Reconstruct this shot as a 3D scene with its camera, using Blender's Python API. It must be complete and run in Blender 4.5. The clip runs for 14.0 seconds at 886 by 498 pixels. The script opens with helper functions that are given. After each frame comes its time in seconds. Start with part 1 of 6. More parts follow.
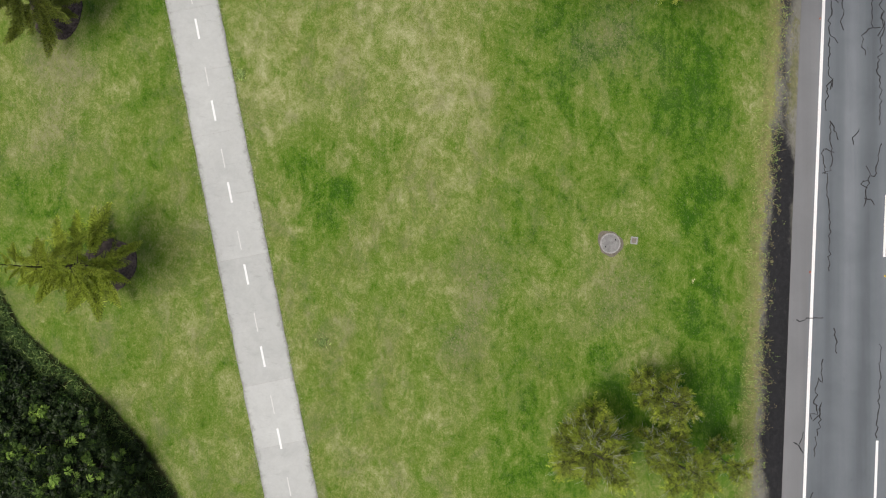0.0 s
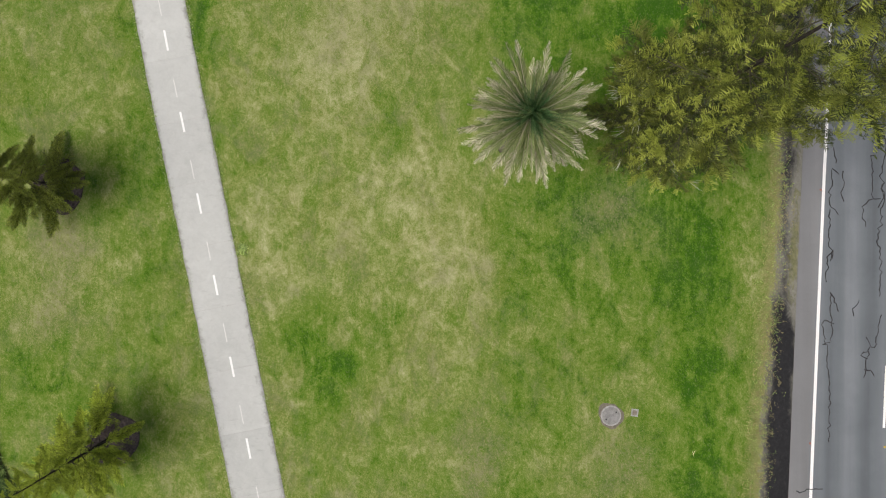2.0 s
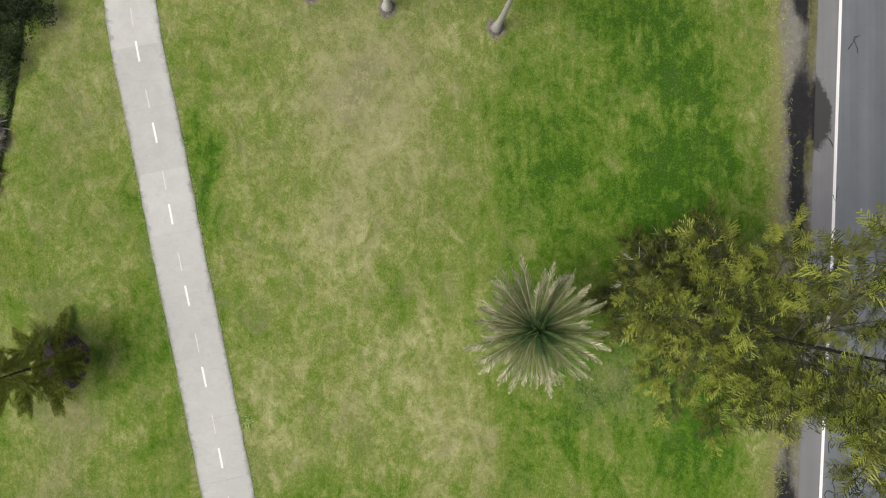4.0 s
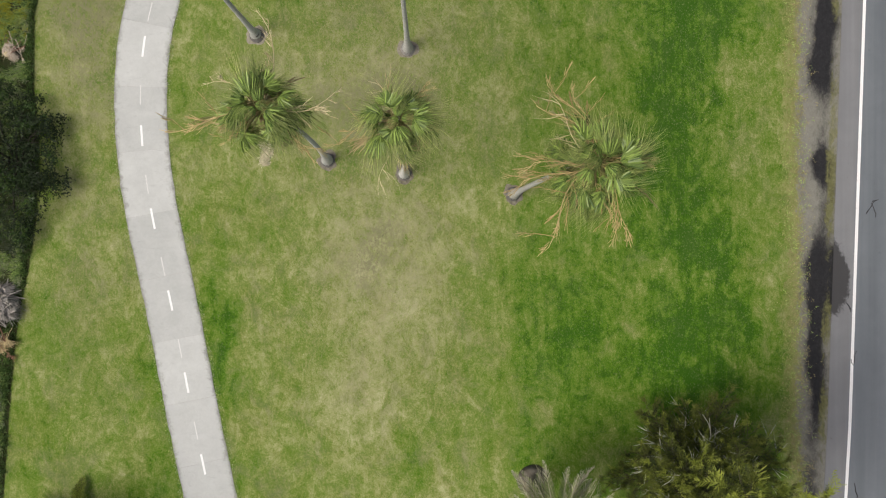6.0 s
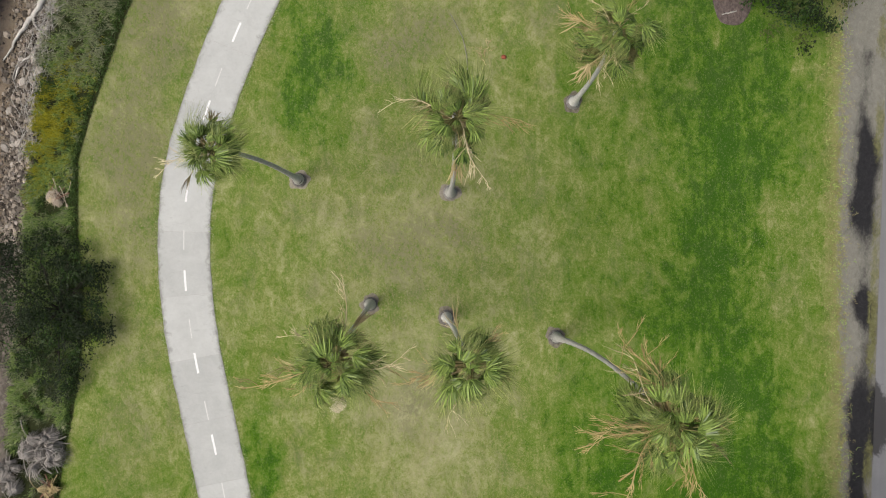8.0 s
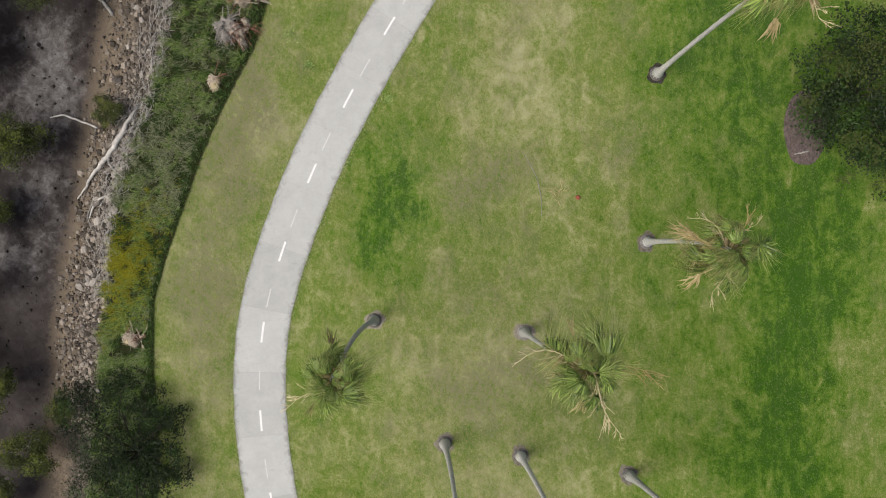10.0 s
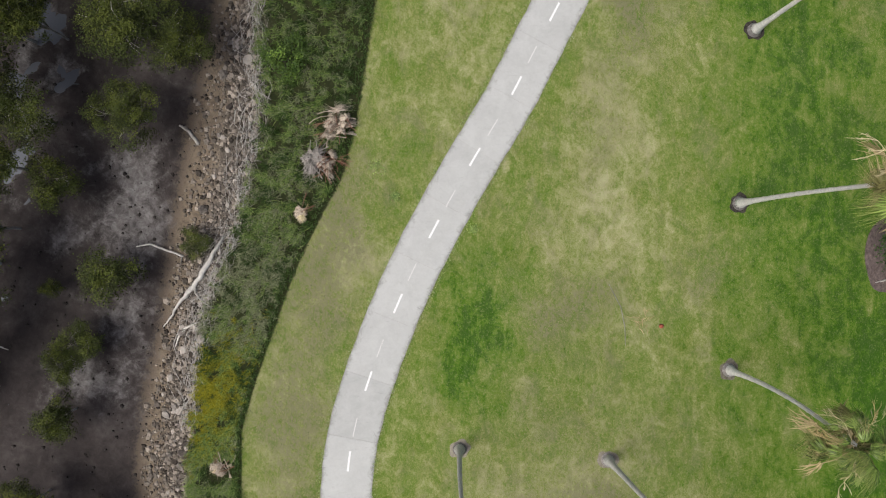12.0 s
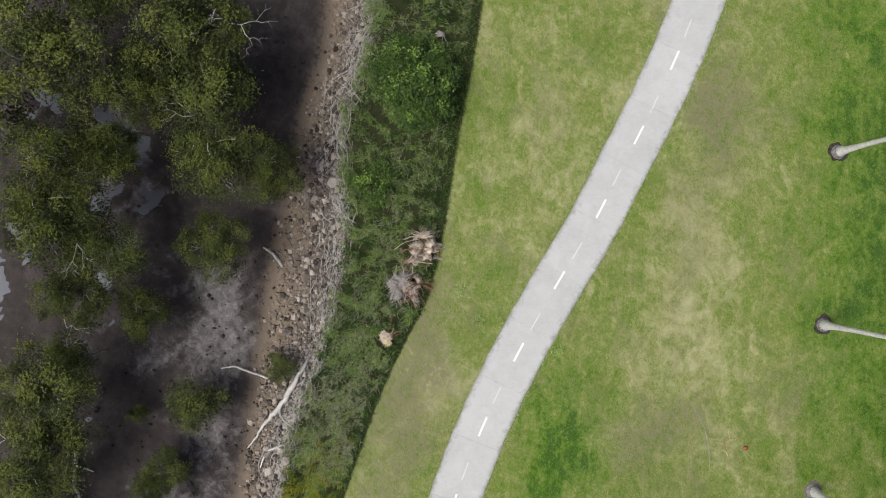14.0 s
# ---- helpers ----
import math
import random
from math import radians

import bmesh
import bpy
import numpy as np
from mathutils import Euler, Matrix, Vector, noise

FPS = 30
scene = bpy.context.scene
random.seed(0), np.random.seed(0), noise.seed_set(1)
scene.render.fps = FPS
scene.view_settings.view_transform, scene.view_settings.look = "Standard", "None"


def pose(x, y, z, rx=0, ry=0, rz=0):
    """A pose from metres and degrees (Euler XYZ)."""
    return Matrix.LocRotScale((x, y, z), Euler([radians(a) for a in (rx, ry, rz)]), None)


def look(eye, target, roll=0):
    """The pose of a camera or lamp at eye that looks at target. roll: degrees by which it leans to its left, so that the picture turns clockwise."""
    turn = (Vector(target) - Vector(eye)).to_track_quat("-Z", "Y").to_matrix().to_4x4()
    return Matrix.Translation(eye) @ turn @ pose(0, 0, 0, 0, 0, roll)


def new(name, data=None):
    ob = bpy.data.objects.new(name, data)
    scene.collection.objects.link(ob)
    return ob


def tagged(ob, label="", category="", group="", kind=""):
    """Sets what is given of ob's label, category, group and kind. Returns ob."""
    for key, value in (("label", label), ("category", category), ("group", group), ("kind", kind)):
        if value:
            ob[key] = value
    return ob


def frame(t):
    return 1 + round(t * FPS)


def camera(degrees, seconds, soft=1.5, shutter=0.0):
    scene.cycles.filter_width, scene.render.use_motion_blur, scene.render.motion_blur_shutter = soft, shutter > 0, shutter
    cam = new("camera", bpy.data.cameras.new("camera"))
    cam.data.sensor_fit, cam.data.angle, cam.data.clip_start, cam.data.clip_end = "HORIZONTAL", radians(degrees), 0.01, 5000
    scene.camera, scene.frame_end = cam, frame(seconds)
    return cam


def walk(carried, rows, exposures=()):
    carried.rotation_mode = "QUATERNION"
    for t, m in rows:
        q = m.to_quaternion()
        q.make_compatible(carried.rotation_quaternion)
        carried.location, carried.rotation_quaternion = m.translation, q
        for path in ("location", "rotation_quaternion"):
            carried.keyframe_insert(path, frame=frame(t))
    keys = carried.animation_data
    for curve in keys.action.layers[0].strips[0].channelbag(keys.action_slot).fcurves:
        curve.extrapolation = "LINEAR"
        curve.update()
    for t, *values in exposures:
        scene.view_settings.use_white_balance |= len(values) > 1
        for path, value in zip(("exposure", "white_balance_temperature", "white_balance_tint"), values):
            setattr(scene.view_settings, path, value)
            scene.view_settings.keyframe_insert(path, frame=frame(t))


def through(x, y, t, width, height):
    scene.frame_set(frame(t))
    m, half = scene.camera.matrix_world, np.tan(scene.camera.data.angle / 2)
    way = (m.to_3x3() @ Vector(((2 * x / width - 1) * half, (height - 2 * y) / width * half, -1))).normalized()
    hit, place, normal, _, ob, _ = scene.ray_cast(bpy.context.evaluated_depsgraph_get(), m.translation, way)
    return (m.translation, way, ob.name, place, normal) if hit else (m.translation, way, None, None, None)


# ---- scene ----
cam = camera(57.9, 14.0, 1.1)
METRES, EYE, TILT, LEAN, TURN = 55.7, 38.7, -89.36, -1.156, 0.0
ROWS = [
    (0.0, 0.0, 0.0, 0.0, 0.0, 0.0, -0.0),
    (0.5, 0.0009, 0.0001, 0.0388, 0.1, -0.07, 0.02),
    (1.0, 0.0006, -0.002, 0.0774, 0.08, -0.15, 0.03),
    (1.5, 0.0, -0.0018, 0.1163, 0.05, -0.22, 0.03),
    (2.0, -0.0006, -0.002, 0.1543, 0.04, -0.29, 0.02),
    (2.5, -0.0002, -0.0031, 0.1925, 0.09, -0.39, 0.03),
    (3.0, -0.0004, -0.0042, 0.2305, 0.12, -0.43, 0.01),
    (3.5, -0.0018, -0.0039, 0.2702, 0.12, -0.54, 0.04),
    (4.0, -0.0038, -0.0026, 0.3093, 0.07, -0.64, 0.01),
    (6.5, -0.0286, 0.0036, 0.4895, -0.25, -0.88, 0.05),
    (7.0, -0.0352, 0.0041, 0.5202, -0.09, -0.93, 0.07),
    (7.5, -0.0444, 0.0041, 0.5522, -0.03, -0.98, 0.09),
    (8.0, -0.0575, 0.0036, 0.584, -0.09, -1.03, 0.1),
    (10.5, -0.1429, 0.0032, 0.7389, -0.32, -1.46, 0.09),
    (11.0, -0.1609, 0.0027, 0.7653, -0.3, -1.29, 0.13),
    (11.5, -0.1793, 0.0022, 0.7934, -0.26, -1.27, 0.16),
    (12.0, -0.2002, 0.002, 0.8238, -0.44, -1.43, 0.13),
    (12.5, -0.2177, 0.0031, 0.8544, -0.39, -1.64, 0.16),
    (13.0, -0.236, 0.0032, 0.8805, -0.37, -1.55, 0.17),
    (13.5, -0.254, 0.0038, 0.9071, -0.35, -1.57, 0.16),
    (14.0, -0.2711, 0.0041, 0.9325, -0.23, -1.52, 0.22),
]
walk(cam, [(t, pose(0, 0, EYE, TILT, LEAN, TURN) @ pose(METRES * x, METRES * y, METRES * z, 90 + pitch, roll, yaw)) for t, x, y, z, yaw, pitch, roll in ROWS],
     [(0.0, -0.15, 6450, 10), (4.0, -0.14, 6600, 10), (8.0, -0.15, 6500, 10), (10.5, -0.22, 6450, 11), (14.0, -0.06, 6240, 12)])

# ---- world, sun and exposure ----
SUN_ELEVATION, SUN_FROM = 62.0, 200.0
world = bpy.data.worlds.new("sky")
scene.world = world
world.use_nodes = True
wn = world.node_tree
sky = wn.nodes.new("ShaderNodeTexSky")
sky.sky_type, sky.sun_disc = "NISHITA", False
sky.sun_elevation, sky.sun_rotation = radians(SUN_ELEVATION), radians(90 - SUN_FROM)
sky.air_density, sky.dust_density, sky.ozone_density = 0.6, 6.0, 0.3
wn.nodes["Background"].inputs["Strength"].default_value = 0.118
wn.links.new(sky.outputs["Color"], wn.nodes["Background"].inputs["Color"])
sun = new("sun", bpy.data.lights.new("sun", "SUN"))
sun.data.energy, sun.data.angle, sun.data.color = 2.15, radians(28), (1.0, 0.98, 0.9)
az = radians(SUN_FROM)
el = radians(SUN_ELEVATION)
sun.matrix_world = look((100 * math.cos(az) * math.cos(el), 100 * math.sin(az) * math.cos(el), 100 * math.sin(el)), (0, 0, 0))


# ---- materials ----
class Nodes:
    """A small shorthand for node materials."""

    def __init__(self, name, rough=0.85, metal=0.0):
        self.m = bpy.data.materials.new(name)
        self.m.use_nodes = True
        self.t = self.m.node_tree
        self.b = self.t.nodes["Principled BSDF"]
        self.b.inputs["Roughness"].default_value, self.b.inputs["Metallic"].default_value = rough, metal
        self.b.inputs["Specular IOR Level"].default_value = 0.3

    def add(self, kind, **values):
        node = self.t.nodes.new("ShaderNode" + kind)
        for key, value in values.items():
            node.inputs[key].default_value = value
        return node

    def wire(self, a, b):
        self.t.links.new(a, b)

    def place(self, sx=1.0, sy=1.0, sz=1.0, local=False, turn=0.0):
        """World (or object) position, scaled along the axes and turned."""
        if local:
            src = self.add("TexCoord").outputs["Object"]
        else:
            src = self.add("NewGeometry").outputs["Position"]
        mp = self.add("Mapping")
        mp.inputs["Scale"].default_value = (sx, sy, sz)
        mp.inputs["Rotation"].default_value = (0.35 if turn else 0.0, 0.2 if turn else 0.0, turn)
        self.wire(src, mp.inputs["Vector"])
        return mp.outputs["Vector"]

    def noise(self, where, scale, detail=4.0, rough=0.6, distortion=0.0):
        n = self.add("TexNoise", Scale=scale, Detail=detail, Roughness=rough, Distortion=distortion)
        self.wire(where, n.inputs["Vector"])
        return n.outputs["Fac"]

    def math(self, op, a, b=0.0, c=0.0, clamp=False):
        n = self.add("Math")
        n.operation, n.use_clamp = op, clamp
        for i, v in enumerate((a, b, c)):
            if isinstance(v, (int, float)):
                n.inputs[i].default_value = v
            else:
                self.wire(v, n.inputs[i])
        return n.outputs[0]

    def span(self, v, a, b, lo=0.0, hi=1.0):
        n = self.add("MapRange")
        n.interpolation_type = "SMOOTHSTEP"
        n.inputs["From Min"].default_value, n.inputs["From Max"].default_value = a, b
        n.inputs["To Min"].default_value, n.inputs["To Max"].default_value = lo, hi
        self.wire(v, n.inputs["Value"])
        return n.outputs["Result"]

    def ramp(self, v, *stops):
        n = self.add("ValToRGB")
        r = n.color_ramp
        while len(r.elements) < len(stops):
            r.elements.new(0.5)
        for e, (p, c) in zip(r.elements, stops):
            e.position, e.color = p, (*c, 1)
        self.wire(v, n.inputs["Fac"])
        return n.outputs["Color"]

    def mix(self, fac, a, b, blend="MIX"):
        n = self.add("Mix")
        n.data_type, n.blend_type = "RGBA", blend
        for key, v in ((0, fac), (6, a), (7, b)):
            if isinstance(v, (int, float)):
                n.inputs[key].default_value = v
            elif isinstance(v, tuple):
                n.inputs[key].default_value = (*v, 1)
            else:
                self.wire(v, n.inputs[key])
        return n.outputs[2]

    def attribute(self, name):
        n = self.add("Attribute")
        n.attribute_name = name
        return n.outputs["Fac"]

    def bump(self, height, strength=0.5, distance=0.02):
        n = self.add("Bump", Strength=strength, Distance=distance)
        self.wire(height, n.inputs["Height"])
        self.wire(n.outputs["Normal"], self.b.inputs["Normal"])

    def colour(self, c):
        if isinstance(c, tuple):
            self.b.inputs["Base Color"].default_value = (*c, 1)
        else:
            self.wire(c, self.b.inputs["Base Color"])


def surface(name, dark, light, scale=3.0, rough=0.85, bump=0.4, distance=0.01, metal=0.0, vary=0.25, stretch=(1, 1, 1)):
    """A matt surface with grain at two scales, and each object a little different."""
    n = Nodes(name, rough, metal)
    p = n.place(*stretch, local=True)
    a, b = n.noise(p, scale, 5), n.noise(p, scale * 9, 3, 0.7)
    f = n.math("ADD", n.math("MULTIPLY", a, 0.65), n.math("MULTIPLY", b, 0.35))
    f = n.math("ADD", f, n.math("MULTIPLY_ADD", n.add("ObjectInfo").outputs["Random"], vary, -vary / 2))
    n.colour(n.ramp(f, (0.3, dark), (0.7, light)))
    n.bump(f, bump, distance)
    return n.m


def leaf(name, dark, light, rough=0.55, through=0.22, vary=0.5):
    """Foliage: every leaf and every plant a little different, some light passing through."""
    n = Nodes(name, rough)
    isl = n.add("NewGeometry").outputs["Random Per Island"]
    obj = n.add("ObjectInfo").outputs["Random"]
    f = n.math("ADD", n.math("MULTIPLY", isl, 1 - vary * 0.5), n.math("MULTIPLY", obj, vary * 0.5))
    mid = tuple((a + b) / 2 * 0.95 for a, b in zip(dark, light))
    c = n.ramp(f, (0.0, dark), (0.55, mid), (1.0, light))
    n.colour(c)
    tr = n.add("BsdfTranslucent")
    n.wire(c, tr.inputs["Color"])
    mx = n.add("MixShader")
    mx.inputs[0].default_value = through
    n.wire(n.b.outputs[0], mx.inputs[1])
    n.wire(tr.outputs[0], mx.inputs[2])
    n.wire(mx.outputs[0], n.t.nodes["Material Output"].inputs["Surface"])
    return n.m


def ground_material():
    n = Nodes("lawn_bank_and_mud", 0.95)
    p = n.place()
    lush_shade, dry, brown, dark_patch = (n.attribute(k) for k in ("lush_shade", "dry", "brown", "dark_patch"))
    lush_shade = n.math("MULTIPLY", lush_shade, n.span(n.noise(n.place(1.1, 0.8, 1, turn=0.1), 0.8, 6, 0.72, 0.9), 0.34, 0.6, 0.35, 1.25))
    u, v = n.attribute("bank"), n.attribute("verge")
    # lawn: blotches, faint mowing streaks, clumps, tufts and blades
    blotch = n.noise(n.place(turn=0.5), 0.3, 6, 0.68, 0.6)
    patch = n.noise(n.place(1.0, 0.8, 1, turn=0.9), 0.8, 5, 0.65, 1.3)
    mottle = n.noise(n.place(1.0, 0.85, 1, turn=0.3), 1.8, 7, 0.8, 0.8)
    streak = n.noise(n.place(2.6, 0.3, 1), 1.0, 6, 0.7, 0.6)
    clump = n.noise(n.place(1.0, 0.8, 1, turn=0.65), 4.6, 6, 0.82, 0.5)
    fleck = n.noise(n.place(1.0, 0.75, 1, turn=1.1), 13.0, 4, 0.85, 0.9)
    blade = n.noise(n.place(1.3, 0.75, 1, turn=0.45), 30.0, 3, 0.8, 0.6)
    f = n.math("MULTIPLY_ADD", blotch, 0.75, 0.145)
    for part_, k in ((streak, 0.26), (patch, 1.0), (mottle, 0.95), (clump, 0.65), (fleck, 1.0), (blade, 0.9)):
        f = n.math("ADD", f, n.math("MULTIPLY_ADD", part_, k, -0.5 * k))
    f = n.math("ADD", f, n.math("MULTIPLY", dry, 0.66))
    f = n.math("SUBTRACT", f, n.math("MULTIPLY", n.math("MINIMUM", lush_shade, 0.85), 0.62))
    f = n.math("ADD", f, n.math("MULTIPLY", lush_shade, n.math("MULTIPLY_ADD", streak, 0.8, -0.4)))
    grass = n.ramp(f, (0.0, (0.03, 0.098, 0.004)), (0.24, (0.075, 0.162, 0.008)), (0.48, (0.137, 0.205, 0.032)),
                   (0.7, (0.237, 0.274, 0.09)), (1.0, (0.42, 0.42, 0.23)))
    # some patches are yellower, some olive brown
    hue = n.noise(n.place(1.0, 0.6, 1, turn=0.15), 0.7, 6, 0.75, 0.8)
    grass = n.mix(n.math("MULTIPLY", n.span(hue, 0.42, 0.66, 0.04, 0.3), n.span(lush_shade, 0.0, 0.5, 1.0, 0.1)), grass, n.ramp(f, (0.1, (0.095, 0.11, 0.018)), (0.5, (0.2, 0.205, 0.055)), (0.9, (0.36, 0.34, 0.16))))
    # thin places where grey thatch shows between the blades
    thin = n.noise(n.place(1.0, 0.7, 1, turn=0.2), 0.75, 6, 0.72, 0.6)
    grass = n.mix(n.math("MULTIPLY", n.span(n.math("ADD", thin, n.math("MULTIPLY_ADD", fleck, 0.35, -0.17)), 0.46, 0.76, 0.0, 0.55), n.span(lush_shade, 0.0, 0.45, 1.0, 0.15)), grass, (0.19, 0.186, 0.105))
    # dry straw lying between the blades
    straw = n.noise(n.place(1.0, 0.7, 1, turn=0.75), 15.0, 3, 0.6, 0.4)
    grass = n.mix(n.math("MULTIPLY", n.span(straw, 0.55, 0.66, 0.0, 0.75), n.math("ADD", n.math("ADD", brown, dry), 0.25, clamp=True)), grass, (0.36, 0.32, 0.19))
    thatch = n.ramp(clump, (0.3, (0.118, 0.12, 0.06)), (0.7, (0.232, 0.228, 0.125)))
    bare = n.math("MULTIPLY", brown, n.span(n.math("ADD", clump, n.math("MULTIPLY", blade, 0.3)), 0.45, 0.85))
    grass = n.mix(n.math("MULTIPLY", bare, 1.6, clamp=True), grass, thatch)
    # dark crumbs of soil and leaf litter
    crumb = n.noise(n.place(turn=0.85), 9.0, 3, 0.75, 0.6)
    grass = n.mix(n.math("MULTIPLY", n.span(crumb, 0.6, 0.7, 0.0, 0.6), n.math("ADD", brown, 0.2, clamp=True)), grass, (0.055, 0.06, 0.028))
    # verge beside the road: pale gravelly soil with dark patches
    grit = n.noise(p, 45.0, 3, 0.8)
    soil = n.ramp(n.math("ADD", n.math("MULTIPLY", clump, 0.5), n.math("MULTIPLY", grit, 0.5)),
                  (0.3, (0.14, 0.134, 0.11)), (0.55, (0.24, 0.236, 0.202)), (0.75, (0.37, 0.365, 0.325)))
    dark_soil = n.ramp(n.math("ADD", n.math("MULTIPLY", grit, 0.5), n.math("MULTIPLY", clump, 0.5)), (0.35, (0.012, 0.012, 0.014)), (0.55, (0.025, 0.025, 0.028)), (0.72, (0.07, 0.068, 0.064)))
    rough_edge = n.noise(n.place(1.0, 0.55, 1, turn=0.2), 2.2, 7, 0.78, 0.8)
    darkness = n.math("ADD", n.math("MINIMUM", dark_patch, 1.0), n.math("ADD", n.math("MULTIPLY_ADD", rough_edge, 1.3, -0.65), n.math("MULTIPLY_ADD", fleck, 0.6, -0.3)))
    soil = n.mix(n.math("MULTIPLY", n.span(darkness, 0.0, 0.95), 0.98), soil, dark_soil)
    moss = n.math("MULTIPLY", n.span(n.math("ADD", n.attribute("kerb_weeds"), n.math("MULTIPLY_ADD", rough_edge, 2.2, -1.1)), 0.35, 0.8), 0.75)
    soil = n.mix(moss, soil, n.ramp(clump, (0.3, (0.08, 0.085, 0.03)), (0.7, (0.24, 0.235, 0.1))))
    ragged = n.math("ADD", v, n.math("ADD", n.math("MULTIPLY_ADD", clump, 1.3, -0.65), n.math("MULTIPLY_ADD", rough_edge, 1.2, -0.6)))
    grass = n.mix(n.span(ragged, -1.0, 0.1, 0.0, 0.7), grass, (0.3, 0.285, 0.125))
    top = n.mix(n.span(ragged, -0.12, 0.22), grass, soil)
    # bank: litter darkened as shade under reeds, sand among the stones, grey mud beyond
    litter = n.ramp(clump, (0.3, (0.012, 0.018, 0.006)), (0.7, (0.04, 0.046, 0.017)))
    sand = n.ramp(n.math("ADD", n.math("MULTIPLY", clump, 0.75), n.math("MULTIPLY", grit, 0.25)),
                  (0.32, (0.06, 0.047, 0.037)), (0.5, (0.17, 0.137, 0.1)), (0.72, (0.33, 0.275, 0.205)))
    shingle = n.ramp(n.math("ADD", n.math("MULTIPLY", clump, 0.7), n.math("MULTIPLY", grit, 0.3)),
                     (0.32, (0.03, 0.026, 0.022)), (0.5, (0.115, 0.1, 0.084)), (0.72, (0.3, 0.275, 0.24)))
    wide = n.noise(p, 0.42, 6, 0.62, 0.6)
    crust = n.noise(n.place(1.0, 1.0, 1, turn=0.7), 2.2, 9, 0.8, 0.35)
    mud = n.ramp(n.math("ADD", n.math("MULTIPLY", wide, 0.5), n.math("MULTIPLY", crust, 0.5)),
                 (0.34, (0.02, 0.0175, 0.017)), (0.5, (0.045, 0.038, 0.036)), (0.62, (0.075, 0.066, 0.062)), (0.76, (0.125, 0.116, 0.11)))
    silt = n.ramp(crust, (0.3, (0.03, 0.027, 0.026)), (0.5, (0.118, 0.11, 0.106)), (0.72, (0.25, 0.243, 0.24)))
    mud = n.mix(n.span(n.math("ADD", n.attribute("silt"), n.math("MULTIPLY_ADD", n.math("ADD", wide, crust), 1.1, -1.1)), 0.15, 0.75), mud, silt)
    mud = n.mix(n.span(n.noise(p, 5.0, 5, 0.85, 0.5), 0.58, 0.72, 0.0, 0.75), mud, (0.02, 0.018, 0.016))
    uw = n.math("ADD", u, n.math("MULTIPLY_ADD", clump, 0.8, -0.4))
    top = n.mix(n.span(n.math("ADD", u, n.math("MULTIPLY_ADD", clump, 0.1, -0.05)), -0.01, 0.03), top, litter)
    top = n.mix(n.span(uw, 0.9, 1.1), top, shingle)
    top = n.mix(n.span(uw, 1.35, 1.8), top, sand)
    top = n.mix(n.span(uw, 2.0, 2.3), top, mud)
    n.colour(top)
    n.wire(n.span(n.math("MULTIPLY", u, wide), 1.1, 1.5, 0.95, 0.8), n.b.inputs["Roughness"])
    n.b.inputs["Specular IOR Level"].default_value = 0.15
    n.bump(n.math("ADD", n.math("MULTIPLY", clump, 0.7), n.math("MULTIPLY", blade, 0.3)), 0.55, 0.06)
    return n.m


def concrete_material(name, dark, light):
    n = Nodes(name, 0.9)
    p = n.place()
    broad, cloud, fine, speck = n.noise(p, 0.8, 5, 0.65, 0.6), n.noise(n.place(turn=0.4), 2.4, 6, 0.72, 0.9), n.noise(p, 10, 5, 0.78), n.noise(p, 60, 2, 0.7)
    f = n.math("ADD", n.math("MULTIPLY", broad, 0.45), n.math("ADD", n.math("MULTIPLY", cloud, 0.3), n.math("ADD", n.math("MULTIPLY", fine, 0.28), n.math("MULTIPLY", speck, 0.13))))
    f = n.math("ADD", f, n.math("MULTIPLY_ADD", n.add("ObjectInfo").outputs["Random"], 0.15, -0.175))
    c = n.ramp(f, (0.25, dark), (0.75, light))
    # worn grey scuffs, and dirt and lichen along the rims
    scuff = n.noise(n.place(0.6, 2.2, 1, turn=0.25), 2.0, 6, 0.8, 0.4)
    c = n.mix(n.span(scuff, 0.56, 0.72, 0.0, 0.4), c, tuple(0.72 * q for q in dark))
    rim = n.attribute("rim")
    grime = n.math("MULTIPLY", n.span(n.math("ADD", rim, n.math("ADD", n.math("MULTIPLY_ADD", fine, 1.3, -0.65), n.math("MULTIPLY_ADD", cloud, 2.0, -1.0))), 0.3, 1.05), 0.75)
    n.colour(n.mix(grime, c, n.ramp(fine, (0.35, (0.12, 0.118, 0.11)), (0.65, (0.3, 0.295, 0.27)))))
    n.bump(f, 0.3, 0.01)
    return n.m


